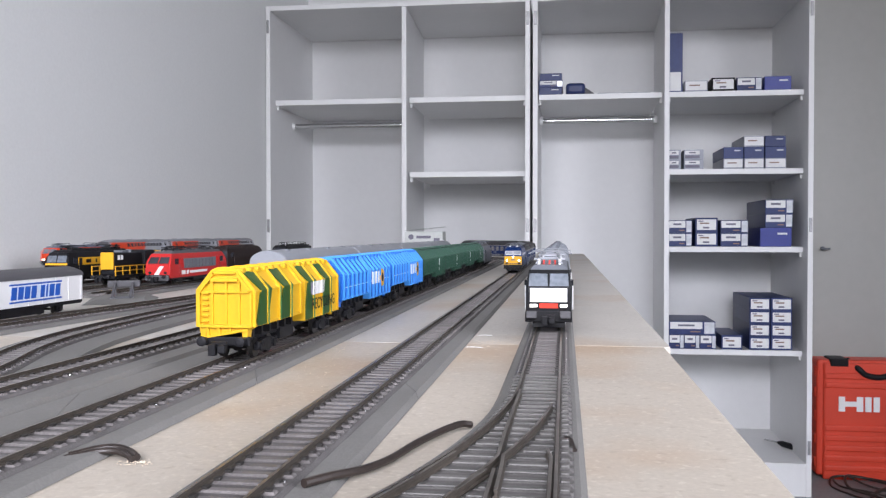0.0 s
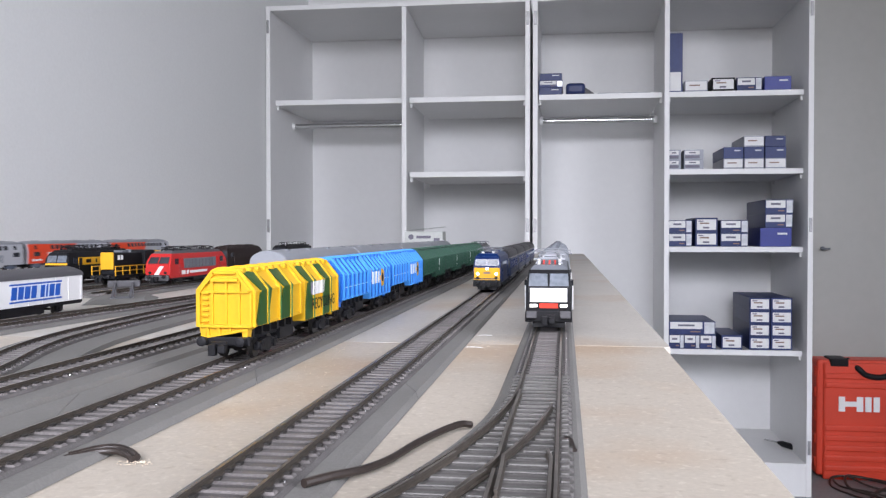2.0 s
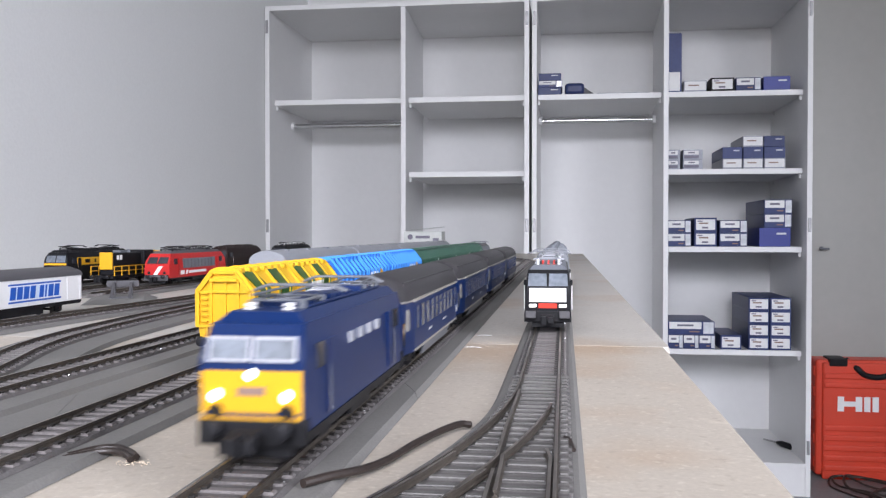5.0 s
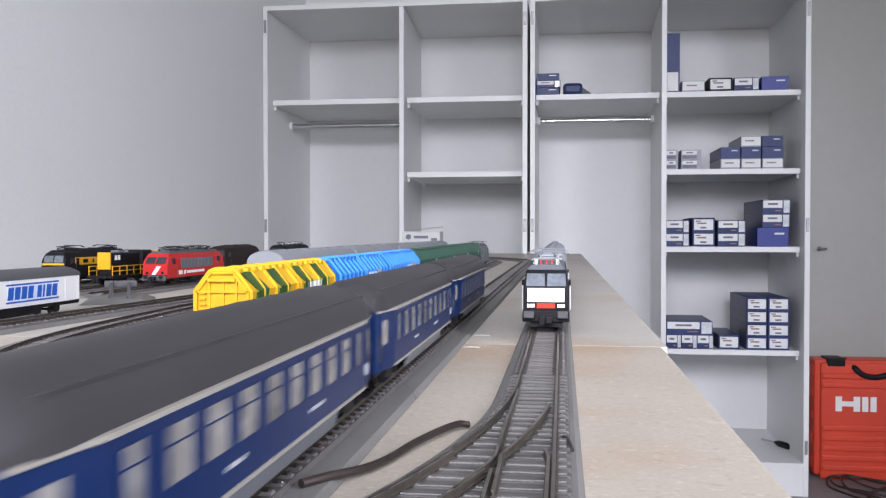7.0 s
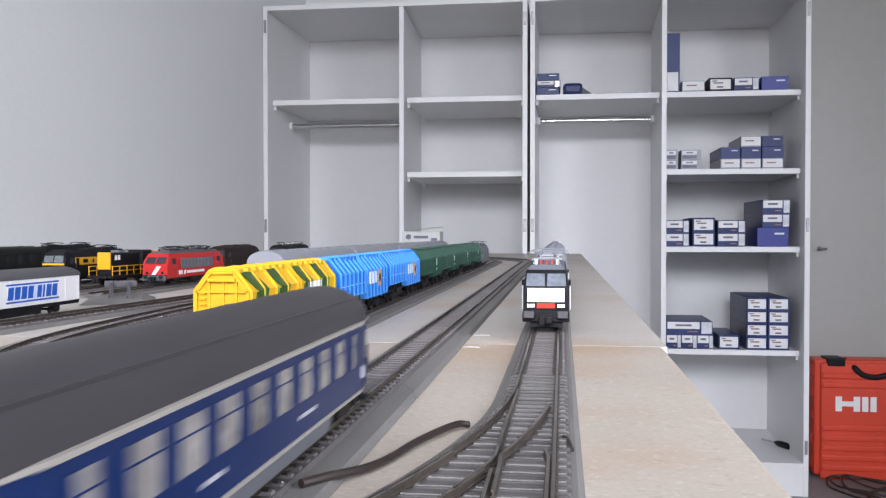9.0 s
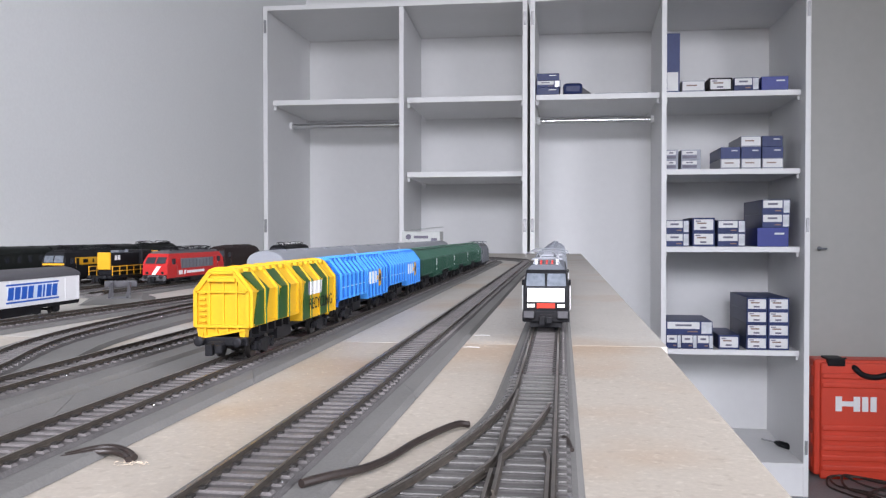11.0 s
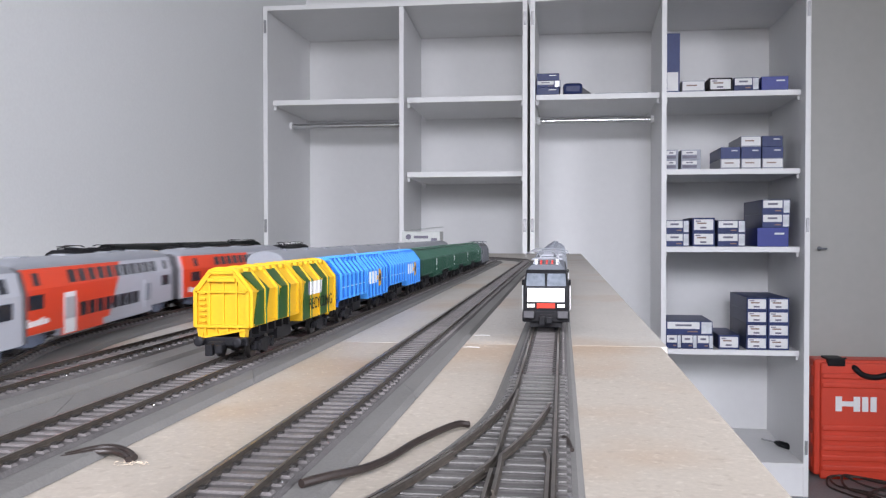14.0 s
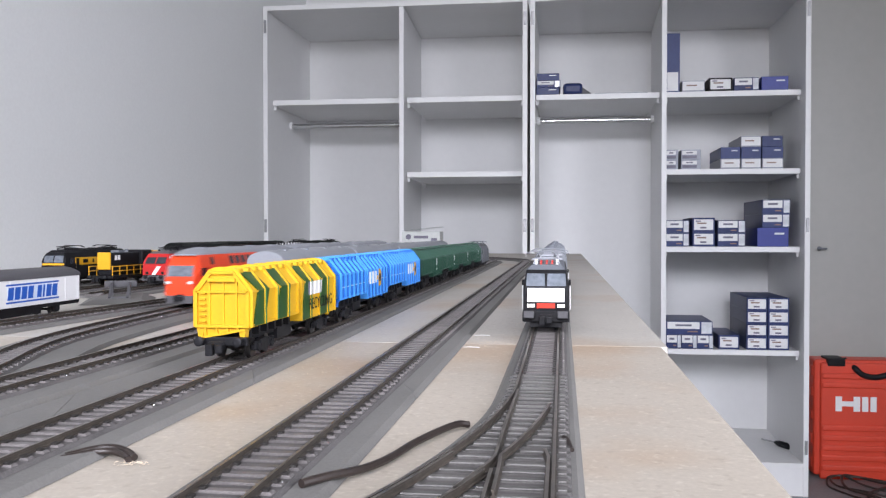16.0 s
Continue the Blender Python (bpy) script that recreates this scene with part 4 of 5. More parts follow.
    if cab:
        fyc = lin((10, 145.3), (24, 145.3), (27, 144.6), (38, 138.6), (45.5, 131))
        mpart("cab", v, M_TRED, lambda bm: loft(bm, [(-H - 4, [(13.5, 10), (13.5, 24), (12.8, 26), (-12.8, 26), (-13.5, 24), (-13.5, 10)]), (-H - 2.5, [(14.5, 10), (14.5, 26), (13.0, 31), (-13.0, 31), (-14.5, 26), (-14.5, 10)]), (-H + 2, [(15.6, 10), (15.6, 32), (13.2, 39), (-13.2, 39), (-15.6, 32), (-15.6, 10)]), (-H + 10, [(16.6, 10), (16.6, 35), (13.6, 46), (-13.6, 46), (-16.6, 35), (-16.6, 10)]), (-H + 20, [(16.9, 10), (16.9, 35), (13.9, 46.6), (-13.9, 46.6), (-16.9, 35), (-16.9, 10)])]), "rounded red driving cab")
        mpart("windscreen", v, M_SCREEN, lambda bm: face_panel(bm, -1, lin((26, 145.1), (31, 143.6), (39, 139.2)), -12.4, 12.4, 27.4, 37.0, 0.8, 0.4), "wide windscreen")
        for x in (-10.5, 10.5):
            mpart("headlamp", v, M_DIMLAMP, lambda bm, x=x: box(bm, x - 2.2, x + 2.2, -147.0, -145.2, 20.5, 23, 0.3))
        mpart("plough", v, M_GREYROOF, lambda bm: loft(bm, [(-146, [(12, 3), (13.5, 10), (-13.5, 10), (-12, 3)]), (-136, [(15, 3.5), (15.5, 10), (-15.5, 10), (-15, 3.5)])]), "grey plough")
        for s in (1, -1):
            if s < 0:
                mpart("cab_side", v, M_SILVER, lambda bm: (slab(bm, -1, lambda z: 16.9, -134, -119, 10.2, 35, 0.3), slab(bm, -1, lin((35, 16.9), (46.4, 13.9)), -132, -119, 35, 46.3, 0.3)), "light grey cab side")
            mpart("cab_window", v, M_GLASS, lambda bm, s=s: slab(bm, s, lambda z: 16.2, -136, -124, 27.5, 34.5, 0.9))
    else:
        mpart("end_wall", v, M_MIDGREY, lambda bm: box(bm, -13, 13, -H - 2.4, -H - 0.6, 11, 44, 0.6))
    for s in (-1, 1):
        if not (cab and s < 0):
            mpart("gangway", v, M_GREYROOF, lambda bm, s=s: loft(bm, [(y, [(15.2, 10), (15.4, 35), (12.4, 46.2), (8, 48.6), (-8, 48.6), (-12.4, 46.2), (-15.4, 35), (-15.2, 10)]) for y in sorted((s * (H - 0.5), s * (H + 4)))]), "dark grey bellows between the coaches")
    mpart("underframe", v, M_FRAME, lambda bm: box(bm, -12.5, 12.5, -H + 4, H - 4, 7, 10))
    gear(v, L, 108, False, GREY_BOGIE)
    v.scale = (1, 1.045, 1)
    return v


def plain_coach(name, label, L, body, roof, height, group, windows=True, wide=16.4):
    """A plain bogie coach with an arched roof."""
    v = thing(name, label, "model coach", group)
    H = L / 2 - 4
    e = height - 12
    fx = lin((9, wide), (e, wide))
    mpart("body", v, body, lambda bm: loft(bm, [(-H, [(wide, 9), (wide, e), (-wide, e), (-wide, 9)]), (H, [(wide, 9), (wide, e), (-wide, e), (-wide, 9)])]))
    def roof_build(bm):
        loft(bm, [(-H - 0.6, arch(wide + 0.3, e + 0.05, height - 0.6, 13)), (-H + 4, arch(wide + 0.3, e + 0.05, height, 13)), (H - 4, arch(wide + 0.3, e + 0.05, height, 13)), (H + 0.6, arch(wide + 0.3, e + 0.05, height - 0.6, 13))])
        for k in range(4):
            y = -H * 0.75 + k * H * 0.5
            box(bm, 3, 8, y - 4, y + 4, height - 2.2, height + 0.3, 0.5)
    mpart("roof", v, roof, roof_build, "arched roof", True)
    if windows:
        for s in (-1, 1):
            for k in range(9):
                y = -H * 0.8 + k * H * 0.2
                mpart("window", v, M_GLASS, lambda bm, s=s, y=y: slab(bm, s, fx, y - 4.5, y + 4.5, e - 13, e - 4, 0.2))
    mpart("underframe", v, M_FRAME, lambda bm: box(bm, -12, 12, -H + 3, H - 3, 6.5, 9))
    gear(v, L, H * 0.72, False)
    return v


# ---- the trains ----
def angular(L, low=0.0, slope=7.0):
    h = L / 2 - 7
    return lin((8.5, h - low), (25, h), (27, h - 0.6), (36, h - slope), (44, h - slope - 4))


# black locomotive with a white front on the nearest track
def black_front(v, fy, fw):
    for s in (-1, 1):
        mpart("nose_panel", v, M_WHITE, lambda bm, s=s: face_panel(bm, s, fy, -12.6, 12.6, 19.2, 28.6, 1.0), "white nose panel")
        mpart("red_panel", v, M_REDGLASS, lambda bm, s=s: face_panel(bm, s, fy, -6.2, 6.2, 15.0, 18.2, 0.9), "red panel between the lamps")
        for x in (-10.2, 10.2):
            mpart("lamp_cluster", v, M_LAMP, lambda bm, s=s, x=x: face_panel(bm, s, fy, x - 2.4, x + 2.4, 15.7, 17.6, 1.1), "lit lamp cluster")
        for x in (-1, 1):
            mpart("mirror", v, M_BLACK, lambda bm, s=s, x=x: box(bm, x * 16.2 - 0.7, x * 16.2 + 0.7, s * (fy(30) - 9) - 1.5, s * (fy(30) - 9) + 1.5, 30, 34, 0.3))
            mpart("cab_handrail", v, M_WHITE, lambda bm, s=s, x=x: cyl(bm, (x * 16.4, s * (fy(20) - 12), 13), (x * 16.4, s * (fy(20) - 12), 31), 0.45, 6))
            mpart("buffer_plate", v, M_GREYROOF, lambda bm, s=s, x=x: box(bm, x * 11.4 - 3.5, x * 11.4 + 3.5, min(s * (fy(9) + 5.6), s * (fy(9) + 7.6)), max(s * (fy(9) + 5.6), s * (fy(9) + 7.6)), 8.6, 13.4, 0.5))
        mpart("wiper", v, M_BLACK, lambda bm, s=s: face_panel(bm, s, fy, -0.5, 0.5, 29.5, 38.6, 1.0))
        insulators(v, (s * 78, s * 66, s * 46), 43.6, M_WHITE, (-7.5, 7.5), 1.2, 4.6)
        insulators(v, (s * 74, s * 60), 43.6, M_REDGLASS, (-4, 0, 4), 0.8, 3.4)
        mpart("roof_rods", v, M_SILVER, lambda bm, s=s: (wire_frame(bm, [(-9, s * 82, 45), (-6, s * 70, 48.5), (6, s * 70, 48.5), (9, s * 82, 45)], 0.6), wire_frame(bm, [(-8, s * 40, 47), (-5, s * 62, 50), (5, s * 62, 50), (8, s * 40, 47)], 0.6), wire_frame(bm, [(-11, s * 66, 47.5), (11, s * 66, 47.5)], 0.7)), "pale roof rods")


front_loco = loco("electric_locomotive", "black electric model locomotive with a white nose panel and lit lamps", 216, M_BLACK, M_BLACK, M_MIDGREY, lin((8.5, 101), (28, 101), (30, 100), (40, 95), (44, 92)), lin((8, 15.2), (12, 15.6), (37, 15.6), (41, 13.8), (45, 10.4)), screen_z=(30, 38.4), roof_z=41, extra=black_front, pantos=0, lamps=M_BLACK)
for end in (-1, 1):
    pantograph(front_loco, end * 60, 45.5, end, M_TANK, 7.0)
front_loco.matrix_basis = pose(X1, 0.600 + 0.108, RAIL)


def silo_arch(w, z0, z1, z2):
    return [(w, z0)] + arch(w, z1, z2, 13) + [(-w, z0)]


def silo_wagon():
    v = thing("silo_wagon", "grey round-topped model silo wagon with pipes on its roof", "model wagon", "silo wagons behind the black locomotive")
    mpart("tank", v, M_TANK, lambda bm: loft(bm, [(-70, silo_arch(13.0, 14, 33, 46)), (-62, silo_arch(15.4, 12, 38, 51.0)), (62, silo_arch(15.4, 12, 38, 51.0)), (70, silo_arch(13.0, 14, 33, 46))]), "grey tank", True)
    for y in (-45, -15, 15, 45):
        mpart("dome", v, M_MIDGREY, lambda bm, y=y: (cyl(bm, (0, y, 50.0), (0, y, 52.8), 5.0, 14), cyl(bm, (0, y, 52.8), (0, y, 53.8), 3.4, 12)), "filling dome")
    for y in (-60, -30, 0, 30, 60):
        mpart("band", v, M_MIDGREY, lambda bm, y=y: loft(bm, [(y - 1, silo_arch(15.8, 12, 38, 51.6)), (y + 1, silo_arch(15.8, 12, 38, 51.6))]))
    mpart("underframe", v, M_FRAME, lambda bm: box(bm, -12, 12, -76, 76, 8, 12))
    gear(v, 160, 50)
    return v


silo = silo_wagon()
silo.matrix_basis = pose(X1, 0.905, RAIL)
for k in range(1, 4):
    copy_thing(silo, pose(X1, 0.905 + 0.163 * k, RAIL))

# hopper train
y = 0.4285
first = hopper_wagon(M_YELLOW, M_YELLOW, 5, stripes, "yellow model hopper wagon with slanted green stripes")
first.matrix_basis = pose(X3 - 0.0012, y + 0.0925, RAIL)
blue_w = hopper_wagon(M_BLUE, M_LITBLUE, 7, blue_marks, "light blue ribbed model hopper wagon")
blue_w.matrix_basis = pose(X3 - 0.0012, y + 0.2785, RAIL)
copy_thing(blue_w, pose(X3 - 0.0012, y + 0.4645, RAIL))
green_w = hopper_wagon(M_GREEN, M_LITGREEN, 8, green_marks, "dark green ribbed model hopper wagon")
green_w.matrix_basis = pose(X3 - 0.0012, y + 0.6505, RAIL)
for k in range(1, 4):
    copy_thing(green_w, pose(X3 - 0.0012, y + 0.6505 + 0.186 * k, RAIL))
hop_loco = loco("electric_locomotive", "dark blue-grey model locomotive at the head of the hopper train", 180, M_MIDGREY, M_MIDGREY, M_GREYROOF, angular(180), roof_z=41)
hop_loco.matrix_basis = pose(X3 - 0.0012, y + 7 * 0.186 + 0.092, RAIL)


# blue train
def old_front(v, fy, fw):
    for s in (-1, 1):
        mpart("top_lamp", v, M_LAMP, lambda bm, s=s: cyl(bm, (0, s * (fy(26) - 0.5), 26), (0, s * (fy(26) + 1.0), 26), 1.6, 12), "lit top lamp")
        for x in (-10.5, 10.5):
            mpart("low_lamp", v, M_LAMP, lambda bm, s=s, x=x: cyl(bm, (x, s * (fy(20) - 0.5), 20), (x, s * (fy(20) + 1.0), 20), 1.7, 12), "lit lamp")
        for xa in (-13.2, 0.4):
            mpart("screen_frame", v, M_SILVER, lambda bm, s=s, xa=xa: (face_panel(bm, s, fy, xa, xa + 12.8, 29.6, 30.3, 0.9), face_panel(bm, s, fy, xa, xa + 12.8, 35.9, 36.6, 0.9), face_panel(bm, s, fy, xa, xa + 0.7, 29.6, 36.6, 0.95), face_panel(bm, s, fy, xa + 12.1, xa + 12.8, 29.6, 36.6, 0.95)), "pale windscreen frame")
        mpart("number_bar", v, M_RUST, lambda bm, s=s: face_panel(bm, s, fy, -4, 4, 20, 22.4, 0.6))
        insulators(v, (s * 60,), 41, M_WHITE, (-6, 6), 1.8, 4.5)
        mpart("roof_resistor", v, M_SILVER, lambda bm, s=s: box(bm, 3, 9, min(s * 8, s * 30), max(s * 8, s * 30), 41.5, 45, 0.8), "pale roof resistor")


blue_loco = loco("electric_locomotive", "navy blue electric model locomotive with a yellow front and lit lamps", 164, M_NAVY, M_SIGNAL, M_NAVY, lin((8.5, 75), (14, 76.2), (28, 76.2), (36, 74.5), (40, 72.0), (44, 67)), lin((8, 15.4), (14, 15.6), (36, 15.4), (40, 14.0), (44, 11)), screen_z=(30.4, 35.8), front_z=(12.0, 27.0), roof_z=40, portholes=True, lamps=M_FRAME, extra=old_front, panto_mat=M_MIDGREY)
coach = blue_coach()
coaches = [coach] + [copy_thing(coach, pose(0, 0, 0)) for _ in range(3)]
COACH_STRETCH = (0.90, 1.017, 1.046, 1.07)      # lengths of the four coaches
for c, k in zip(coaches, COACH_STRETCH):
    c.scale = (1, k, 1)


# double-deck train
def grey_skirt(v, fy, fw):
    """Blue-grey sill and bogie side frames of the red locomotive."""
    for s in (-1, 1):
        mpart("sill", v, M_BLUEGREY, lambda bm, s=s: slab(bm, s, fw, -fy(9) + 3, fy(9) - 3, 8.6, 11.6, 0.4), "blue-grey sill")
        for y in (-58, 58):
            mpart("bogie_frame", v, M_BLUEGREY, lambda bm, s=s, y=y: (box(bm, min(s * 13.4, s * 15.4), max(s * 13.4, s * 15.4), y - 26, y + 26, 4.2, 7.6, 0.5), box(bm, min(s * 13.8, s * 16.0), max(s * 13.8, s * 16.0), y - 19, y - 11, 2.2, 7.0, 0.4), box(bm, min(s * 13.8, s * 16.0), max(s * 13.8, s * 16.0), y + 11, y + 19, 2.2, 7.0, 0.4)), "blue-grey bogie side frame")


dd_loco = loco("electric_locomotive", "traffic red electric model locomotive with grey panels and roof", 216, M_TRED, M_TRED, M_BLUEGREY, angular(216, 1, 6), panel=M_BLUEGREY, roof_z=38, panto_mat=M_MIDGREY, extra=grey_skirt)
deck = double_decker(False)
decks = [deck, copy_thing(deck, pose(0, 0, 0)), double_decker(True)]

# dark train
dark_loco = loco("electric_locomotive", "blackish green electric model locomotive with two pantographs", 190, M_DGREEN, M_DGREEN, M_DGREEN, lin((8.5, 88), (28, 88), (40, 84), (44, 76)), roof_z=42, lamps=M_FRAME, panto_mat=M_FRAME, screen=M_GLASS)
dark_coach = plain_coach("passenger_coach", "blackish model coach with a dark roof", 300, M_DGREEN, M_DGREEN, 46.5, "coaches of the dark train")
dark_coaches = [dark_coach, copy_thing(dark_coach, pose(0, 0, 0))]

# parked red coaches with grey roofs
red_coach = plain_coach("passenger_coach", "red model coach with a light grey arched roof", 270, M_RED, M_TANK, 52.0, "parked red coaches")
mpart("gable", red_coach, M_DDROOF, lambda bm: loft(bm, [(-132.6, arch(15.8, 40.4, 51.0, 13)), (-131.4, arch(16.2, 40.4, 51.4, 13))]), "pale grey end gable")
red_coach.matrix_basis = pose(XC, 0.719 + 0.132, RAIL)
for k in range(1, 4):
    copy_thing(red_coach, pose(XC, 0.851 + 0.272 * k, RAIL))


# parked red freight locomotive
def slash(v, fy, fw):
    for s in (-1, 1):
        mpart("slash_mark", v, M_WHITE, lambda bm, s=s: loft(bm, [(y, [(-5, 12.5), (0.5, 12.5), (8.5, 24), (3, 24)]) for y in (s * (fy(18) - 0.5), s * (fy(18) + 1.0))]), "white slanted mark")
        mpart("mark_bar", v, M_WHITE, lambda bm, s=s: (slab(bm, s, fw, -62, -50, 12, 17.5, 0.5), slab(bm, s, fw, -46, -41, 12, 17.5, 0.5, 3), slab(bm, s, fw, -35, 22, 13, 16.5, 0.5)), "white lettering bars")
        mpart("bumper", v, M_GREYROOF, lambda bm, s=s: loft(bm, [(y, [(15.8, 5.5), (15.8, 11.6), (-15.8, 11.6), (-15.8, 5.5)]) for y in sorted((s * (fy(9) - 1), s * (fy(9) + 3.4)))]), "dark grey bumper")
        mpart("front_handle", v, M_CHROME, lambda bm, s=s: cyl(bm, (-14, s * (fy(12) + 1.6), 11.5), (14, s * (fy(12) + 1.6), 11.5), 0.5, 6))
        mpart("roof_fins", v, M_FRAME, lambda bm, s=s: [cyl(bm, (x, s * y, 43), (x * 0.7, s * (y + 2), 49.5), 0.7, 6) for x in (-6, 6) for y in range(6, 42, 6)])


red_loco = loco("electric_locomotive", "red angular electric model locomotive with a white slash on its nose", 205, M_RED, M_RED, M_GREYROOF, angular(205, 0, 8), panel=M_MIDGREY, roof_z=40, lamps=M_FRAME, screen=M_GLASS, screen_z=(27.5, 35.5), extra=slash, panto_mat=M_FRAME)
red_loco.matrix_basis = pose(XE, 1.068 + 0.1025, RAIL)


# parked black diesel with a yellow end and railings
def hood_diesel():
    v = thing("diesel_locomotive", "black hood model diesel with a yellow end and yellow railings", "model locomotive")
    mpart("hood", v, M_BLACK, lambda bm: box(bm, -9.6, 9.6, -66, 66, 12, 41, 1.5))
    mpart("running_board", v, M_FRAME, lambda bm: box(bm, -16.4, 16.4, -80, 80, 8.5, 12))
    mpart("end_panel", v, M_SIGNAL, lambda bm: box(bm, -8.8, 8.8, -69, -65.5, 19.5, 42, 1.2), "yellow end panel")
    mpart("end_panel", v, M_SIGNAL, lambda bm: box(bm, -8.8, 8.8, 65.5, 69, 19.5, 42, 1.2), "yellow end panel")
    mpart("cab", v, M_BLACK, lambda bm: box(bm, -14.8, 14.8, 8, 36, 12.2, 44, 1.5))
    mpart("exhaust", v, M_MIDGREY, lambda bm: (box(bm, -6, 6, -40, -24, 41, 44, 0.6), cyl(bm, (0, -8, 41), (0, -8, 45), 2.5, 10)))
    mpart("roof_light", v, M_SIGNAL, lambda bm: box(bm, 2, 9, 40, 52, 41, 43, 0.4))
    for s in (-1, 1):
        def rails(bm, s=s):
            for k in range(9):
                cyl(bm, (s * 16, -76 + k * 19, 12), (s * 16, -76 + k * 19, 24), 0.6, 6)
            for z in (18, 24):
                cyl(bm, (s * 16, -77, z), (s * 16, 77, z), 0.6, 6)
        mpart("railing", v, M_SIGNAL, rails, "yellow handrail")
        mpart("round_mark", v, M_WHITE, lambda bm, s=s: (slab(bm, s, lambda z: 9.6, -58, -52, 32, 38, 0.3), slab(bm, s, lambda z: 9.6, -50, -44, 32, 38, 0.3)), "white mark")
    gear(v, 172, 48)
    return v


diesel = hood_diesel()
diesel.matrix_basis = pose(XF, 1.048 + 0.086, RAIL)


def band_marks(v, fy, fw):
    for s in (-1, 1):
        mpart("band_mark", v, M_BLACK, lambda bm, s=s: [slab(bm, s, fw, y, y + w, 26.5, 31.5, 0.7) for y, w in ((-44, 12), (-20, 4), (0, 4), (20, 4), (36, 4))], "black marks on the band")
        mpart("nose_stripe", v, M_SIGNAL, lambda bm, s=s: face_panel(bm, s, fy, -15.5, 15.5, 24.5, 27, 0.6), "yellow stripe under the windscreen")


band_loco = loco("electric_locomotive", "black electric model locomotive with a yellow band and pantographs", 190, M_BLACK, M_BLACK, M_BLACK, angular(190, 0, 3), stripe=M_SIGNAL, roof_z=41, lamps=M_FRAME, extra=band_marks, panto_mat=M_FRAME, screen_z=(28, 37))
band_loco.matrix_basis = pose(XG, 1.075 + 0.095, RAIL)
brown_loco = loco("electric_locomotive", "dark brown model locomotive", 190, M_BROWN, M_BROWN, M_BROWN, angular(190, 0, 4), roof_z=41, lamps=M_FRAME, pantos=0, screen=M_GLASS)
brown_loco.matrix_basis = pose(XF, 1.43 + 0.095, RAIL)
rack_loco = loco("electric_locomotive", "black electric model locomotive with pale roof insulators", 200, M_BLACK, M_BLACK, M_FRAME, angular(200, 0, 4), roof_z=39, lamps=M_FRAME, screen=M_GLASS, panto_mat=M_FRAME, extra=lambda v, fy, fw: insulators(v, range(-70, 71, 20), 42, M_WHITE, (-6, 6), 1.3, 5))
rack_loco.matrix_basis = pose(XF, 1.75 + 0.10, RAIL)


# white van that stands on the bare board
def white_van():
    v = thing("covered_wagon", "white two-axle model van with a dark grey roof", "model wagon")
    H = 84
    fx = lin((11, 16.2), (34, 16.2))
    mpart("body", v, M_WHITE, lambda bm: box(bm, -16.2, 16.2, -H, H, 12, 34.5, 0.6))
    mpart("roof", v, M_GREYROOF, lambda bm: loft(bm, [(-H - 1, arch(16.8, 34.5, 41, 13)), (-H + 4, arch(16.8, 34.5, 42.8, 13)), (H - 4, arch(16.8, 34.5, 42.8, 13)), (H + 1, arch(16.8, 34.5, 41, 13))]), "dark grey arched roof", True)
    for s in (-1, 1):
        mpart("side_plate", v, M_PALEBLUE, lambda bm, s=s: slab(bm, s, fx, -24, 48, 18.0, 29.2, 0.25), "pale blue sign plate")
        mpart("sign_line", v, M_PRINTBLUE, lambda bm, s=s: (slab(bm, s, fx, -26, 49, 15.6, 17.0, 0.45), slab(bm, s, fx, -26, 49, 30.0, 31.4, 0.45)), "blue line")
        for k, y in enumerate((-24.5, -15.4, -6.3, 2.8, 16, 24.2, 29.2, 38.2)):
            mpart("sign_block", v, M_PRINTBLUE, lambda bm, s=s, y=y, k=k: slab(bm, s, fx, y, y + (2.4 if k == 5 else (6.0 if k == 4 else 7.2)), 18.4, 28.8, 0.5, 1.6), "slanted blue block")
        for k in range(9):
            mpart("rib", v, M_WHITE, lambda bm, s=s, k=k: slab(bm, s, fx, -80 + k * 20 - 0.4, -80 + k * 20 + 0.4, 12.5, 34, 0.35))
        mpart("solebar", v, M_FRAME, lambda bm, s=s: box(bm, s * 13 - 1.5, s * 13 + 1.5, -H, H, 8.6, 12))
        for y in (-52, 52):
            mpart("axle_guard", v, M_FRAME, lambda bm, s=s, y=y: (box(bm, s * 11.5 - 1, s * 11.5 + 1, y - 5, y + 5, 4, 9), cyl(bm, (s * 11, y, 5.2), (s * 13.6, y, 5.2), 2.2, 10)))
        mpart("brake_gear", v, M_FRAME, lambda bm, s=s: box(bm, s * 10 - 1.5, s * 10 + 1.5, -30, 30, 3.4, 8.6, 0.4))
    for y in (-52, 52):
        share("wheelset", WHEELSET, v, pose(0, y / 1000, 0))
    for s, turn in ((-1, 0), (1, 180)):
        for x in (-10, 10):
            share("buffer", BUFFER, v, pose(x / 1000, s * (H - 0.5) / 1000, 0.0105, 0, 0, turn))
    return v


van = white_van()
van.matrix_basis = pose(-0.463, 0.770 - 0.084, TOP + 0.0001)

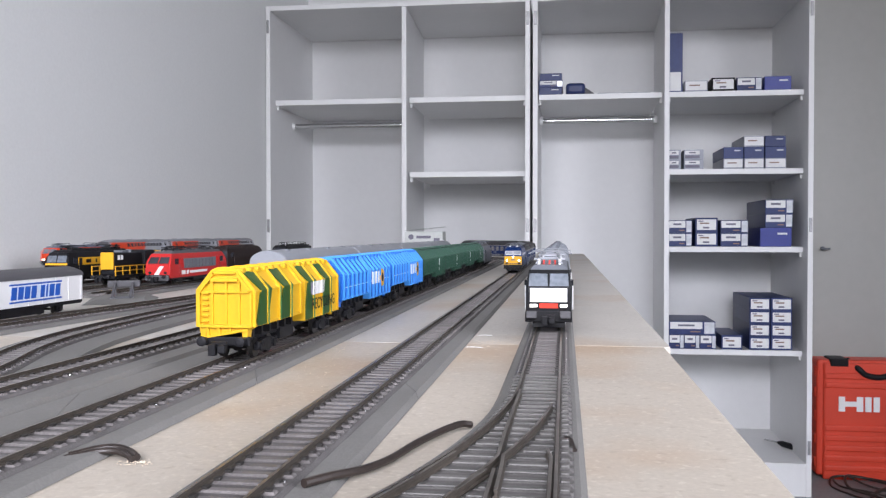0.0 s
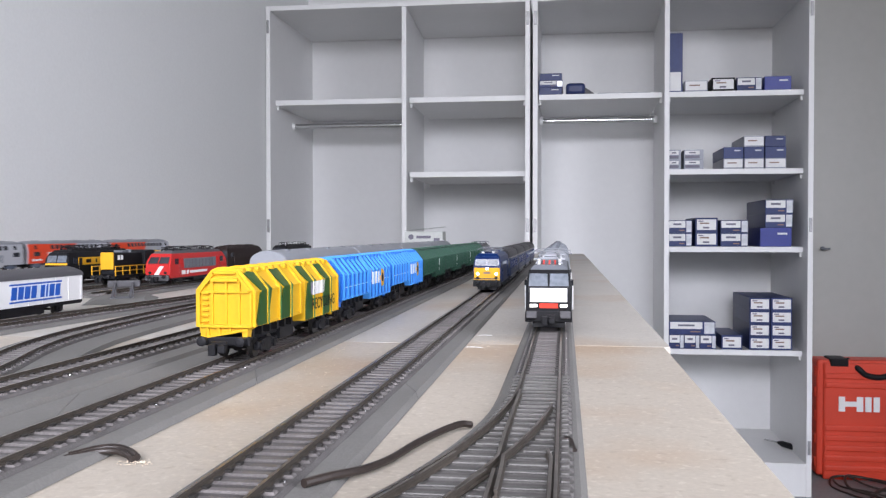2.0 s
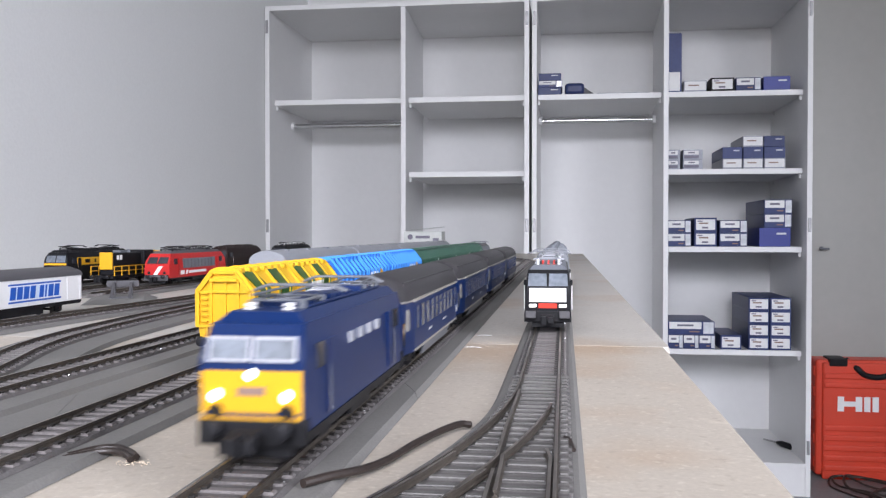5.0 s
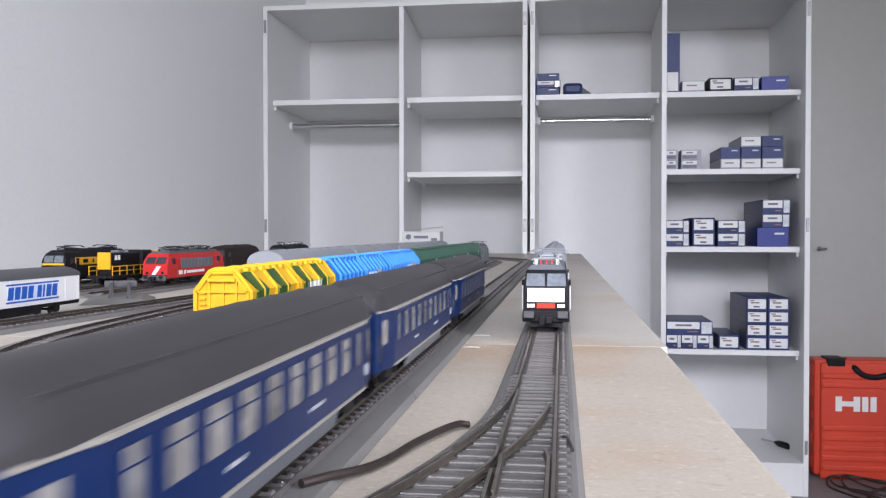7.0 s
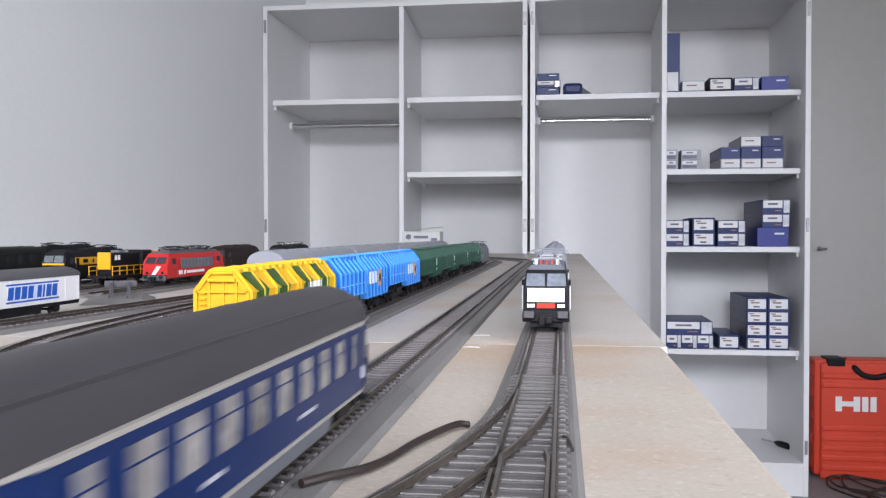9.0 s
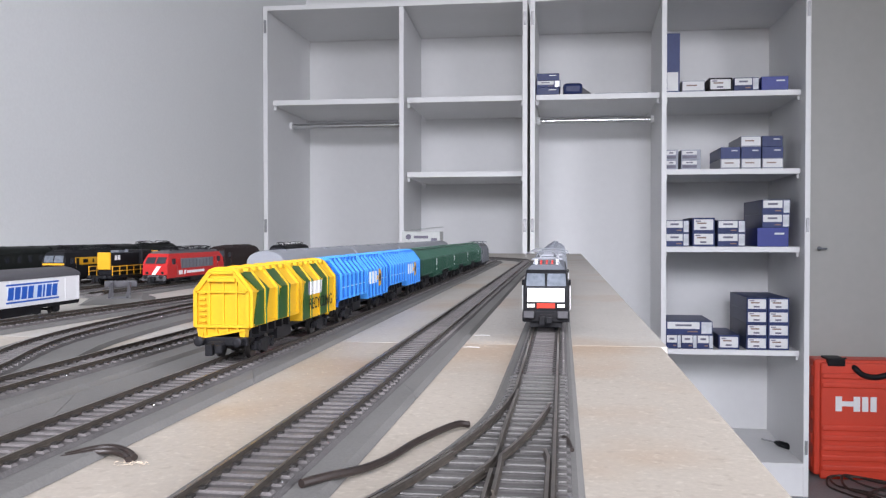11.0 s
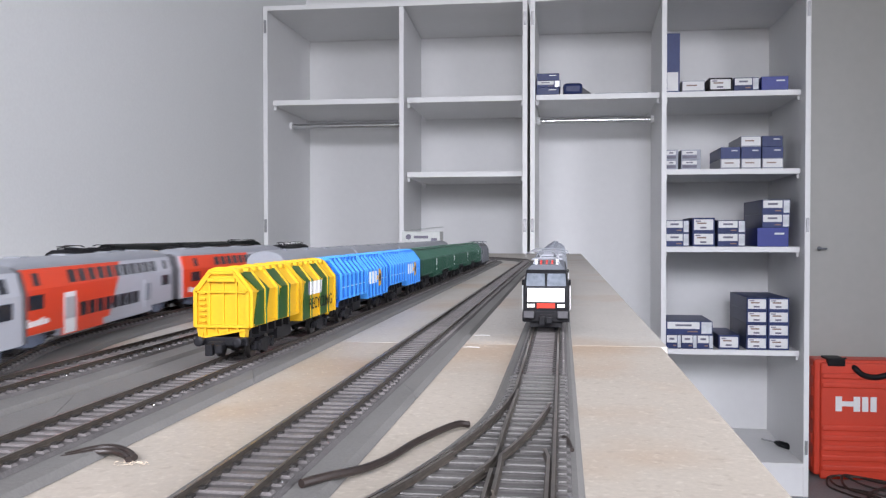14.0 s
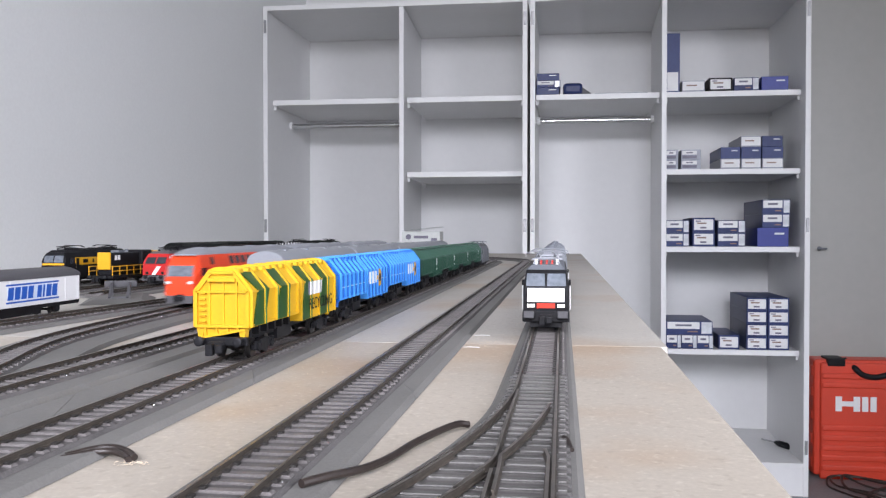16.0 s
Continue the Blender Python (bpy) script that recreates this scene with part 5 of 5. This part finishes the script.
# buffer stop at the end of the red locomotive's track
stop = thing("buffer_stop", "grey plastic buffer stop on a sloping base", "buffer stop", at=pose(-0.487, 0.925, TOP, 0, 0, 24))
mpart("base", stop, M_BED, lambda bm: loft(bm, [(y, [(-w, 0.2), (w, 0.2), (w - k, h), (k - w, h)]) for y, w, k, h in ((-82, 36, 1, 0.6), (-66, 36, 12, 4.4), (20, 36, 14, 4.8))]), "grey sloping base")
for s in (-1, 1):
    mpart("brace", stop, M_GREYROOF, lambda bm, s=s: (loft(bm, [(-50, [(s * 9 - 1.5, 3.2), (s * 9 + 1.5, 3.2), (s * 9 + 1.5, 6), (s * 9 - 1.5, 6)]), (-8, [(s * 9 - 1.2, 17), (s * 9 + 1.2, 17), (s * 9 + 1.2, 20), (s * 9 - 1.2, 20)])]), box(bm, s * 9 - 1.5, s * 9 + 1.5, -10, -6, 4.4, 20)))
mpart("beam", stop, M_GREYROOF, lambda bm: box(bm, -17, 17, -7, -2, 14, 21, 0.6), "grey buffer beam")
mpart("foot", stop, M_MIDGREY, lambda bm: box(bm, -12, 12, -52, -4, 3.0, 4.6))

# ---- loose things on the table ----
def cable(name, label, pts, r, z):
    bm = bmesh.new()
    tube(bm, smooth_line([(x, y, TOP + z + h) for x, y, h in pts], 8), r, 10)
    return tagged(part(name, bm, M_CABLE, smooth=True), label, "cable")


cable("cable_sleeve", "limp black cable sleeve across the board", [(-0.0712, 0.2345, 0.0028), (-0.0655, 0.2440, 0.0026), (-0.0595, 0.2560, 0.0014), (-0.0545, 0.2720, 0.0006), (-0.0495, 0.2920, 0.0010), (-0.0430, 0.3110, 0.0014), (-0.0380, 0.3220, 0.0014), (-0.0345, 0.3255, 0.0006)], 0.0013, 0.0013)
cable("cable_sleeve", "short piece of black cable sleeve on the bedding", [(-0.157, 0.262, 0.0006), (-0.152, 0.2685, 0.0012), (-0.146, 0.2705, 0.0016), (-0.140, 0.2690, 0.0008), (-0.1355, 0.2650, 0)], 0.0012, 0.0014)
cable("cable_sleeve", "short piece of black cable sleeve on the bedding", [(-0.1575, 0.2595, 0.0004), (-0.152, 0.2655, 0.0009), (-0.146, 0.2678, 0.0012), (-0.140, 0.2664, 0.0006), (-0.1362, 0.2628, 0)], 0.0011, 0.0013)
cable("wire_end", "tiny black wire end beside the rails", [(0.0005, 0.3010, 0.0035), (0.0018, 0.2965, 0.0040), (0.0026, 0.2905, 0.0034), (0.0032, 0.2860, 0.0030)], 0.0008, 0.0002)

rng = random.Random(5)
bm = bmesh.new()
for cx, cy, sx, sy, n in ((-0.047, 0.585, 0.02, 0.012, 90), (-0.054, 0.56, 0.01, 0.015, 30), (-0.138, 0.53, 0.012, 0.06, 22), (-0.125, 0.455, 0.02, 0.03, 20), (-0.134, 0.262, 0.006, 0.004, 60), (-0.03, 0.72, 0.02, 0.02, 25), (-0.12, 0.38, 0.03, 0.08, 15), (0.03, 0.5, 0.03, 0.2, 10)):
    for _ in range(n):
        x, y, r = cx + rng.gauss(0, sx / 2), cy + rng.gauss(0, sy / 2), rng.uniform(0.00012, 0.00042)
        a = rng.uniform(0, 3)
        vs = [bm.verts.new((x + r * k * math.cos(a + t), y + r * math.sin(a + t) * 0.7, TOP + (0.0003 if k == 1 else 0.00005) + rng.uniform(0, 0.0003))) for t, k in ((0, 1), (1.6, 1), (3.1, 1), (4.7, 1))]
        top = bm.verts.new((x, y, TOP + 0.0007))
        for i in range(4):
            bm.faces.new((vs[i], vs[(i + 1) % 4], top))
tagged(part("sawdust", bm, M_DUST), "pale sawdust crumbs on the board", "sawdust", kind="stuff")
bm = bmesh.new()
for x0, y0, x1, y1 in ((-0.062, 0.6235, -0.051, 0.6245), (-0.063, 0.5585, -0.052, 0.5575)):
    tube(bm, [(x0, y0, TOP + 0.0006), ((x0 + x1) / 2, (y0 + y1) / 2 + 0.0004, TOP + 0.0008), (x1, y1, TOP + 0.0006)], 0.00025, 6)
tagged(part("wood_shavings", bm, M_LABEL), "thin pale wood shavings on the board", "shavings", kind="stuff")

carton = thing("carton_box", "white carton with its lid flap standing open", "box", at=pose(-0.465, 2.93, TOP))
mpart("body", carton, M_CARTON, lambda bm: box(bm, -64, 64, -40, 40, 0, 80, 1))
mpart("lid_flap", carton, M_CARTON, lambda bm: loft(bm, [(-42, [(-66, 82), (-66, 83.2), (66, 96.2), (66, 95)]), (40, [(-66, 82), (-66, 83.2), (66, 96.2), (66, 95)])]), "raised lid flap")
mpart("print", carton, M_INK, lambda bm: (cyl(bm, (-42, -40, 62), (-42, -40.6, 62), 9, 16), box(bm, -24, 24, -40.6, -40, 57, 66), box(bm, 34, 54, -40.6, -40, 48, 58)), "dark print")

# ---- wardrobe contents ----
SHELF_Y = CY + 0.06


def carton_of(x0, x1, z0, z1, style, deep=0.27, y0=None, name="model_box"):
    y0 = SHELF_Y if y0 is None else y0
    w, h = x1 - x0, z1 - z0
    body = {"w": M_CARD_BLUE, "h": M_CARD_BLUE, "v": M_CARD_VIVID, "g": M_CARD_GREY, "d": M_CARD_BLUE, "s": M_CARD_GREY, "y": M_BLACK}[style]
    words = {"w": "dark blue cardboard model box with a white end label", "h": "blue cardboard model box with a half white label", "v": "plain blue cardboard model box", "g": "grey cardboard model box with a pale label", "d": "dark blue cardboard model box", "s": "silvery cardboard model box with a dark strip", "y": "black cardboard model box with a cream label"}[style]
    b = thing(name, words, "box", "model boxes on the shelves", pose((x0 + x1) / 2, y0, EYE + z0))
    box_part("carton", (-w / 2, w / 2, 0, deep, 0, h), body, b, bevel=0.0012)

    def panel(name, a0, a1, c0, c1, m, off=0.0008, label=""):
        box_part(name, (-w / 2 + w * a0, -w / 2 + w * a1, -off, 0.0005, h * c0, h * c1), m, b, label)
    if style in "wy":
        panel("label", 0.07, 0.93, 0.14, 0.88, M_LABEL, label="white printed end label")
        panel("print_bar", 0.20, 0.62, 0.56, 0.66, M_RUST, 0.0014)
        panel("print_bar", 0.14, 0.36, 0.72, 0.80, M_INK, 0.0014)
        panel("print_bar", 0.34, 0.62, 0.24, 0.36, M_INK, 0.0014)
    elif style == "h":
        panel("label", 0.03, 0.72, 0.42, 0.94, M_LABEL, label="white printed half label")
        panel("side_label", 0.76, 0.98, 0.08, 0.94, M_FOIL, label="clear film corner")
        panel("print_bar", 0.2, 0.55, 0.62, 0.76, M_INK, 0.0014)
        panel("print_bar", 0.46, 0.68, 0.18, 0.26, M_RUST, 0.0014)
    elif style == "s":
        panel("strip", 0.05, 0.8, 0.12, 0.42, M_INK, label="dark strip")
        panel("label", 0.05, 0.8, 0.50, 0.88, M_LABEL, label="white label")
        panel("print_bar", 0.25, 0.6, 0.62, 0.76, M_INK, 0.0014)
    elif style == "g":
        panel("label", 0.04, 0.96, 0.12, 0.92, M_LABEL, label="pale printed label")
        panel("print_bar", 0.2, 0.66, 0.5, 0.62, M_RUST, 0.0014)
    elif style in "vd":
        panel("print_bar", 0.55, 0.86, 0.64, 0.74, M_FOIL, 0.0014)
    return b


Z1, Z2, Z3, Z4 = 0.5175, 0.2355, -0.0475, -0.4225
# top shelf
for x0, x1, h, st in ((0.432, 0.513, 0.040, "g"), (0.527, 0.610, 0.048, "y"), (0.616, 0.703, 0.047, "h"), (0.712, 0.805, 0.049, "v")):
    carton_of(x0, x1, Z1, Z1 + h, st)
tall = thing("box_on_end", "tall blue box standing on its end with a white label", "box", at=pose(0.4005, SHELF_Y, EYE + Z1))
box_part("carton", (-0.024, 0.024, 0, 0.06, 0, 0.214), M_CARD_BLUE, tall, bevel=0.001)
box_part("label", (-0.021, 0.018, -0.0008, 0.0005, 0.004, 0.072), M_LABEL, tall, "white label")
# second shelf
for x0, x1 in ((0.3765, 0.420), (0.431, 0.500)):
    carton_of(x0, x1, Z2, Z2 + 0.034, "s", 0.2)
    carton_of(x0, x1, Z2 + 0.0342, Z2 + 0.071, "s", 0.2)
for x0, x1 in ((0.570, 0.6395), (0.643, 0.712), (0.716, 0.789)):
    carton_of(x0, x1, Z2, Z2 + 0.0365, "g", 0.24)
    carton_of(x0, x1, Z2 + 0.0368, Z2 + 0.078, "d", 0.24)
carton_of(0.641, 0.712, Z2 + 0.0783, Z2 + 0.117, "g", 0.24)
carton_of(0.715, 0.787, Z2 + 0.0783, Z2 + 0.117, "d", 0.24)
# third shelf
for x0, x1, h, st in ((0.3765, 0.460, 0.0485, "h"), (0.472, 0.551, 0.053, "w"), (0.561, 0.658, 0.0485, "h")):
    carton_of(x0, x1, Z3, Z3 + h, st)
    carton_of(x0, x1, Z3 + h + 0.0003, Z3 + 2 * h - 0.001, st)
carton_of(0.700, 0.809, Z3, Z3 + 0.068, "v", 0.33)
carton_of(0.717, 0.812, Z3 + 0.0683, Z3 + 0.118, "h", 0.33)
carton_of(0.717, 0.814, Z3 + 0.1183, Z3 + 0.170, "h", 0.33)
# fourth shelf
for x0, x1 in ((0.380, 0.433), (0.4345, 0.489), (0.4905, 0.547)):
    carton_of(x0, x1, Z4, Z4 + 0.052, "h", 0.24)
flat = carton_of(0.379, 0.545, Z4 + 0.0523, Z4 + 0.101, "h", 0.26)
carton_of(0.566, 0.640, Z4, Z4 + 0.052, "w", 0.26)
for k in range(4):
    for x0, x1 in ((0.664, 0.737), (0.740, 0.813)):
        carton_of(x0, x1, Z4 + k * 0.0475, Z4 + k * 0.0475 + 0.0472, "w", 0.32)
# top shelf of the other bay
for k in range(3):
    carton_of(-0.098 + 0.002 * k, -0.012 + 0.004 * (k % 2), Z1 + k * 0.0265, Z1 + k * 0.0265 + 0.0262, "d" if k != 1 else "h", 0.16)
roll = thing("blue_pouch", "dark blue padded pouch lying on the shelf", "pouch", at=pose(0.038, SHELF_Y + 0.06, EYE + Z1))
box_part("pouch", (-0.036, 0.036, -0.05, 0.08, 0.0002, 0.044), M_CARD_BLUE, roll, bevel=0.012)
mpart("flap", roll, M_GREYROOF, lambda bm: loft(bm, [(-40, [(30, 0.3), (75, 0.3), (38, 26), (30, 26)]), (60, [(30, 0.3), (70, 0.3), (38, 26), (30, 26)])]))
papers = thing("papers", "few flat grey papers lying on the shelf", "paper", at=pose(0.2, SHELF_Y + 0.1, EYE + Z1))
for k in range(3):
    box_part("sheet", (-0.12 + 0.02 * k, 0.105 + 0.004 * k, -0.07, 0.12, 0.0003 + 0.0022 * k, 0.0022 + 0.0022 * k), M_CARD_GREY, papers, lean=0.01 * k)

driver = thing("screwdriver", "small screwdriver with a black handle lying in the wardrobe", "screwdriver", at=pose(0.815, 3.525, EYE - 0.817 + 0.0125, 0, 0, 28))
mpart("handle", driver, M_BLACK, lambda bm: loft(bm, [(-95, [(8 * math.cos(a), 8 * math.sin(a)) for a in [k * math.pi / 5 for k in range(10)]]), (-80, [(12 * math.cos(a), 12 * math.sin(a)) for a in [k * math.pi / 5 for k in range(10)]]), (-20, [(11 * math.cos(a), 11 * math.sin(a)) for a in [k * math.pi / 5 for k in range(10)]]), (0, [(6 * math.cos(a), 6 * math.sin(a)) for a in [k * math.pi / 5 for k in range(10)]])]), "black plastic handle", True)
mpart("blade", driver, M_CHROME, lambda bm: cyl(bm, (0, 0, 0), (0, 75, -4), 3.2, 10), "steel blade")

# ---- tool case and cables on the floor ----
case = thing("tool_case", "red ribbed plastic tool case standing upright on the floor", "tool case", at=pose(0.952, 3.50, 0))
box_part("shell", (0, 0.42, 0.012, 0.125, 0.012, 0.455), M_CASE, case, bevel=0.012)
bm = bmesh.new()
box(bm, 0.022, 0.40, 0.0, 0.02, 0.0, 0.445, 0.008)
part("lid", bm, M_CASE, case, "red front lid")
for k, z in enumerate((0.045, 0.083, 0.121, 0.159, 0.197, 0.36, 0.395)):
    box_part("rib", (0.026, 0.396, -0.006, 0.004, z - 0.011, z + 0.011), M_CASE, case, bevel=0.005)
for k, z in enumerate((0.06, 0.15, 0.24, 0.33, 0.41)):
    box_part("side_rib", (-0.004, 0.006, 0.03, 0.11, z - 0.018, z + 0.018), M_CASE, case, bevel=0.003)
for x in (0.045, 0.30):
    box_part("latch", (x, x + 0.065, -0.004, 0.09, 0.432, 0.462), M_BLACK, case, "black latch", bevel=0.004)
bm = bmesh.new()
tube(bm, smooth_line([(0.12, 0.05, 0.45), (0.145, 0.0, 0.425), (0.175, -0.004, 0.40), (0.23, -0.004, 0.395), (0.29, 0.0, 0.42), (0.31, 0.05, 0.45)], 6), 0.011, 10)
part("handle", bm, M_BLACK, case, "black carrying handle", True)
# white block mark of upright bars
bm = bmesh.new()
for x0, x1, z0, z1 in ((0.075, 0.098, 0.262, 0.318), (0.098, 0.140, 0.281, 0.300), (0.140, 0.163, 0.262, 0.318), (0.170, 0.192, 0.262, 0.318), (0.200, 0.222, 0.262, 0.318)):
    box(bm, x0, x1, -0.0035, 0.002, z0, z1)
part("white_mark", bm, M_WHITE, case, "white block mark")


def floor_cable(pts, r=0.004):
    bm = bmesh.new()
    tube(bm, smooth_line([(x, y, r + z) for x, y, z in pts], 8), r, 8)
    tagged(part("floor_cable", bm, M_CABLE, smooth=True), "black power cable lying on the floor", "cable", "floor cables")


floor_cable([(1.3, 3.40, 0.0), (1.18, 3.44, 0.012), (1.08, 3.42, 0.03), (1.00, 3.46, 0.02), (0.975, 3.40, 0.0), (1.01, 3.30, 0.0), (1.06, 3.22, 0.0), (1.10, 3.12, 0.0), (1.05, 3.0, 0)])
floor_cable([(1.35, 3.32, 0.0), (1.2, 3.33, 0.0), (1.10, 3.38, 0.01), (1.04, 3.44, 0.028), (0.99, 3.43, 0.02), (1.0, 3.36, 0.01), (1.08, 3.30, 0.01), (1.2, 3.24, 0), (1.4, 3.2, 0)])
floor_cable([(1.4, 3.44, 0.02), (1.25, 3.40, 0.01), (1.14, 3.34, 0.01), (1.07, 3.26, 0.0), (1.13, 3.18, 0), (1.3, 3.12, 0)], 0.006)
floor_cable([(1.5, 3.30, 0.012), (1.3, 3.27, 0.012), (1.18, 3.36, 0.02), (1.09, 3.46, 0.02), (1.03, 3.42, 0.03), (1.02, 3.33, 0.012), (1.09, 3.24, 0.008), (1.16, 3.10, 0)], 0.005)
for tr, m in later_ties:
    share("sleeper", TIE_MESH, tr, m)


# ---- motion ----
def put(fn, s, a, d):
    """The pose of a vehicle with its middle at s on the way fn, bogies a before and behind, heading along d."""
    p, q = Vector(fn(s + a)), Vector(fn(s - a))
    h = (p - q) * d
    c = (p + q) / 2
    return pose(c.x, c.y, RAIL, 0, 0, math.degrees(math.atan2(-h.x, h.y)))


def blue_way(u):
    return bend_left(X2, u)


def blue_at(t):
    if t <= 10:
        return 1.508 - 0.254 * t
    k = min(t - 10, 4.0)
    return -1.032 - 0.254 * k + 0.254 * k * k / 8


def deck_way(s):
    if s <= 1.6 - LOOP_Y:
        return XI, 1.6 - s
    s -= 1.6 - LOOP_Y
    if s <= math.pi * LOOP_R:
        a = s / LOOP_R
        return LOOP_X - LOOP_R * math.cos(a), LOOP_Y - LOOP_R * math.sin(a)
    y = LOOP_Y + s - math.pi * LOOP_R
    return b_way(y), y


deck_at = eased((0, 0.0), (4, 1.205), (8, 2.36), (12, 3.542), (13, 3.852), (14, 4.165), (15, 4.480), (16, 4.811))


def dark_way(s):
    return bend_left(XH, s)


dark_at = eased((0, -0.31), (4, 0.50), (6.3, 0.968), (8.2, 1.354), (9.1, 1.537), (12.2, 2.04), (14, 2.343), (16, 2.624))
TIMES = [0.5 * i for i in range(33)]


def motions():
    off = 0.0
    for ob, length, a in [(blue_loco, 0.157, 0.045)] + [(c, k * 0.238, k * 0.084) for c, k in zip(coaches, COACH_STRETCH)]:
        walk(ob, [(t, put(blue_way, blue_at(t) + off + length / 2, a, -1)) for t in TIMES])
        off += length
    off = 0.0
    for ob, length, a in [(dd_loco, 0.205, 0.058)] + [(c, 0.303, 0.113) for c in decks]:
        walk(ob, [(t, put(deck_way, deck_at(t) - off - length / 2, a, 1)) for t in TIMES])
        off += length
    off = 0.0
    for ob, length, a in [(dark_loco, 0.19, 0.05)] + [(c, 0.300, 0.105) for c in dark_coaches]:
        walk(ob, [(t, put(dark_way, dark_at(t) - off - length / 2, a, 1)) for t in TIMES])
        off += length


motions()
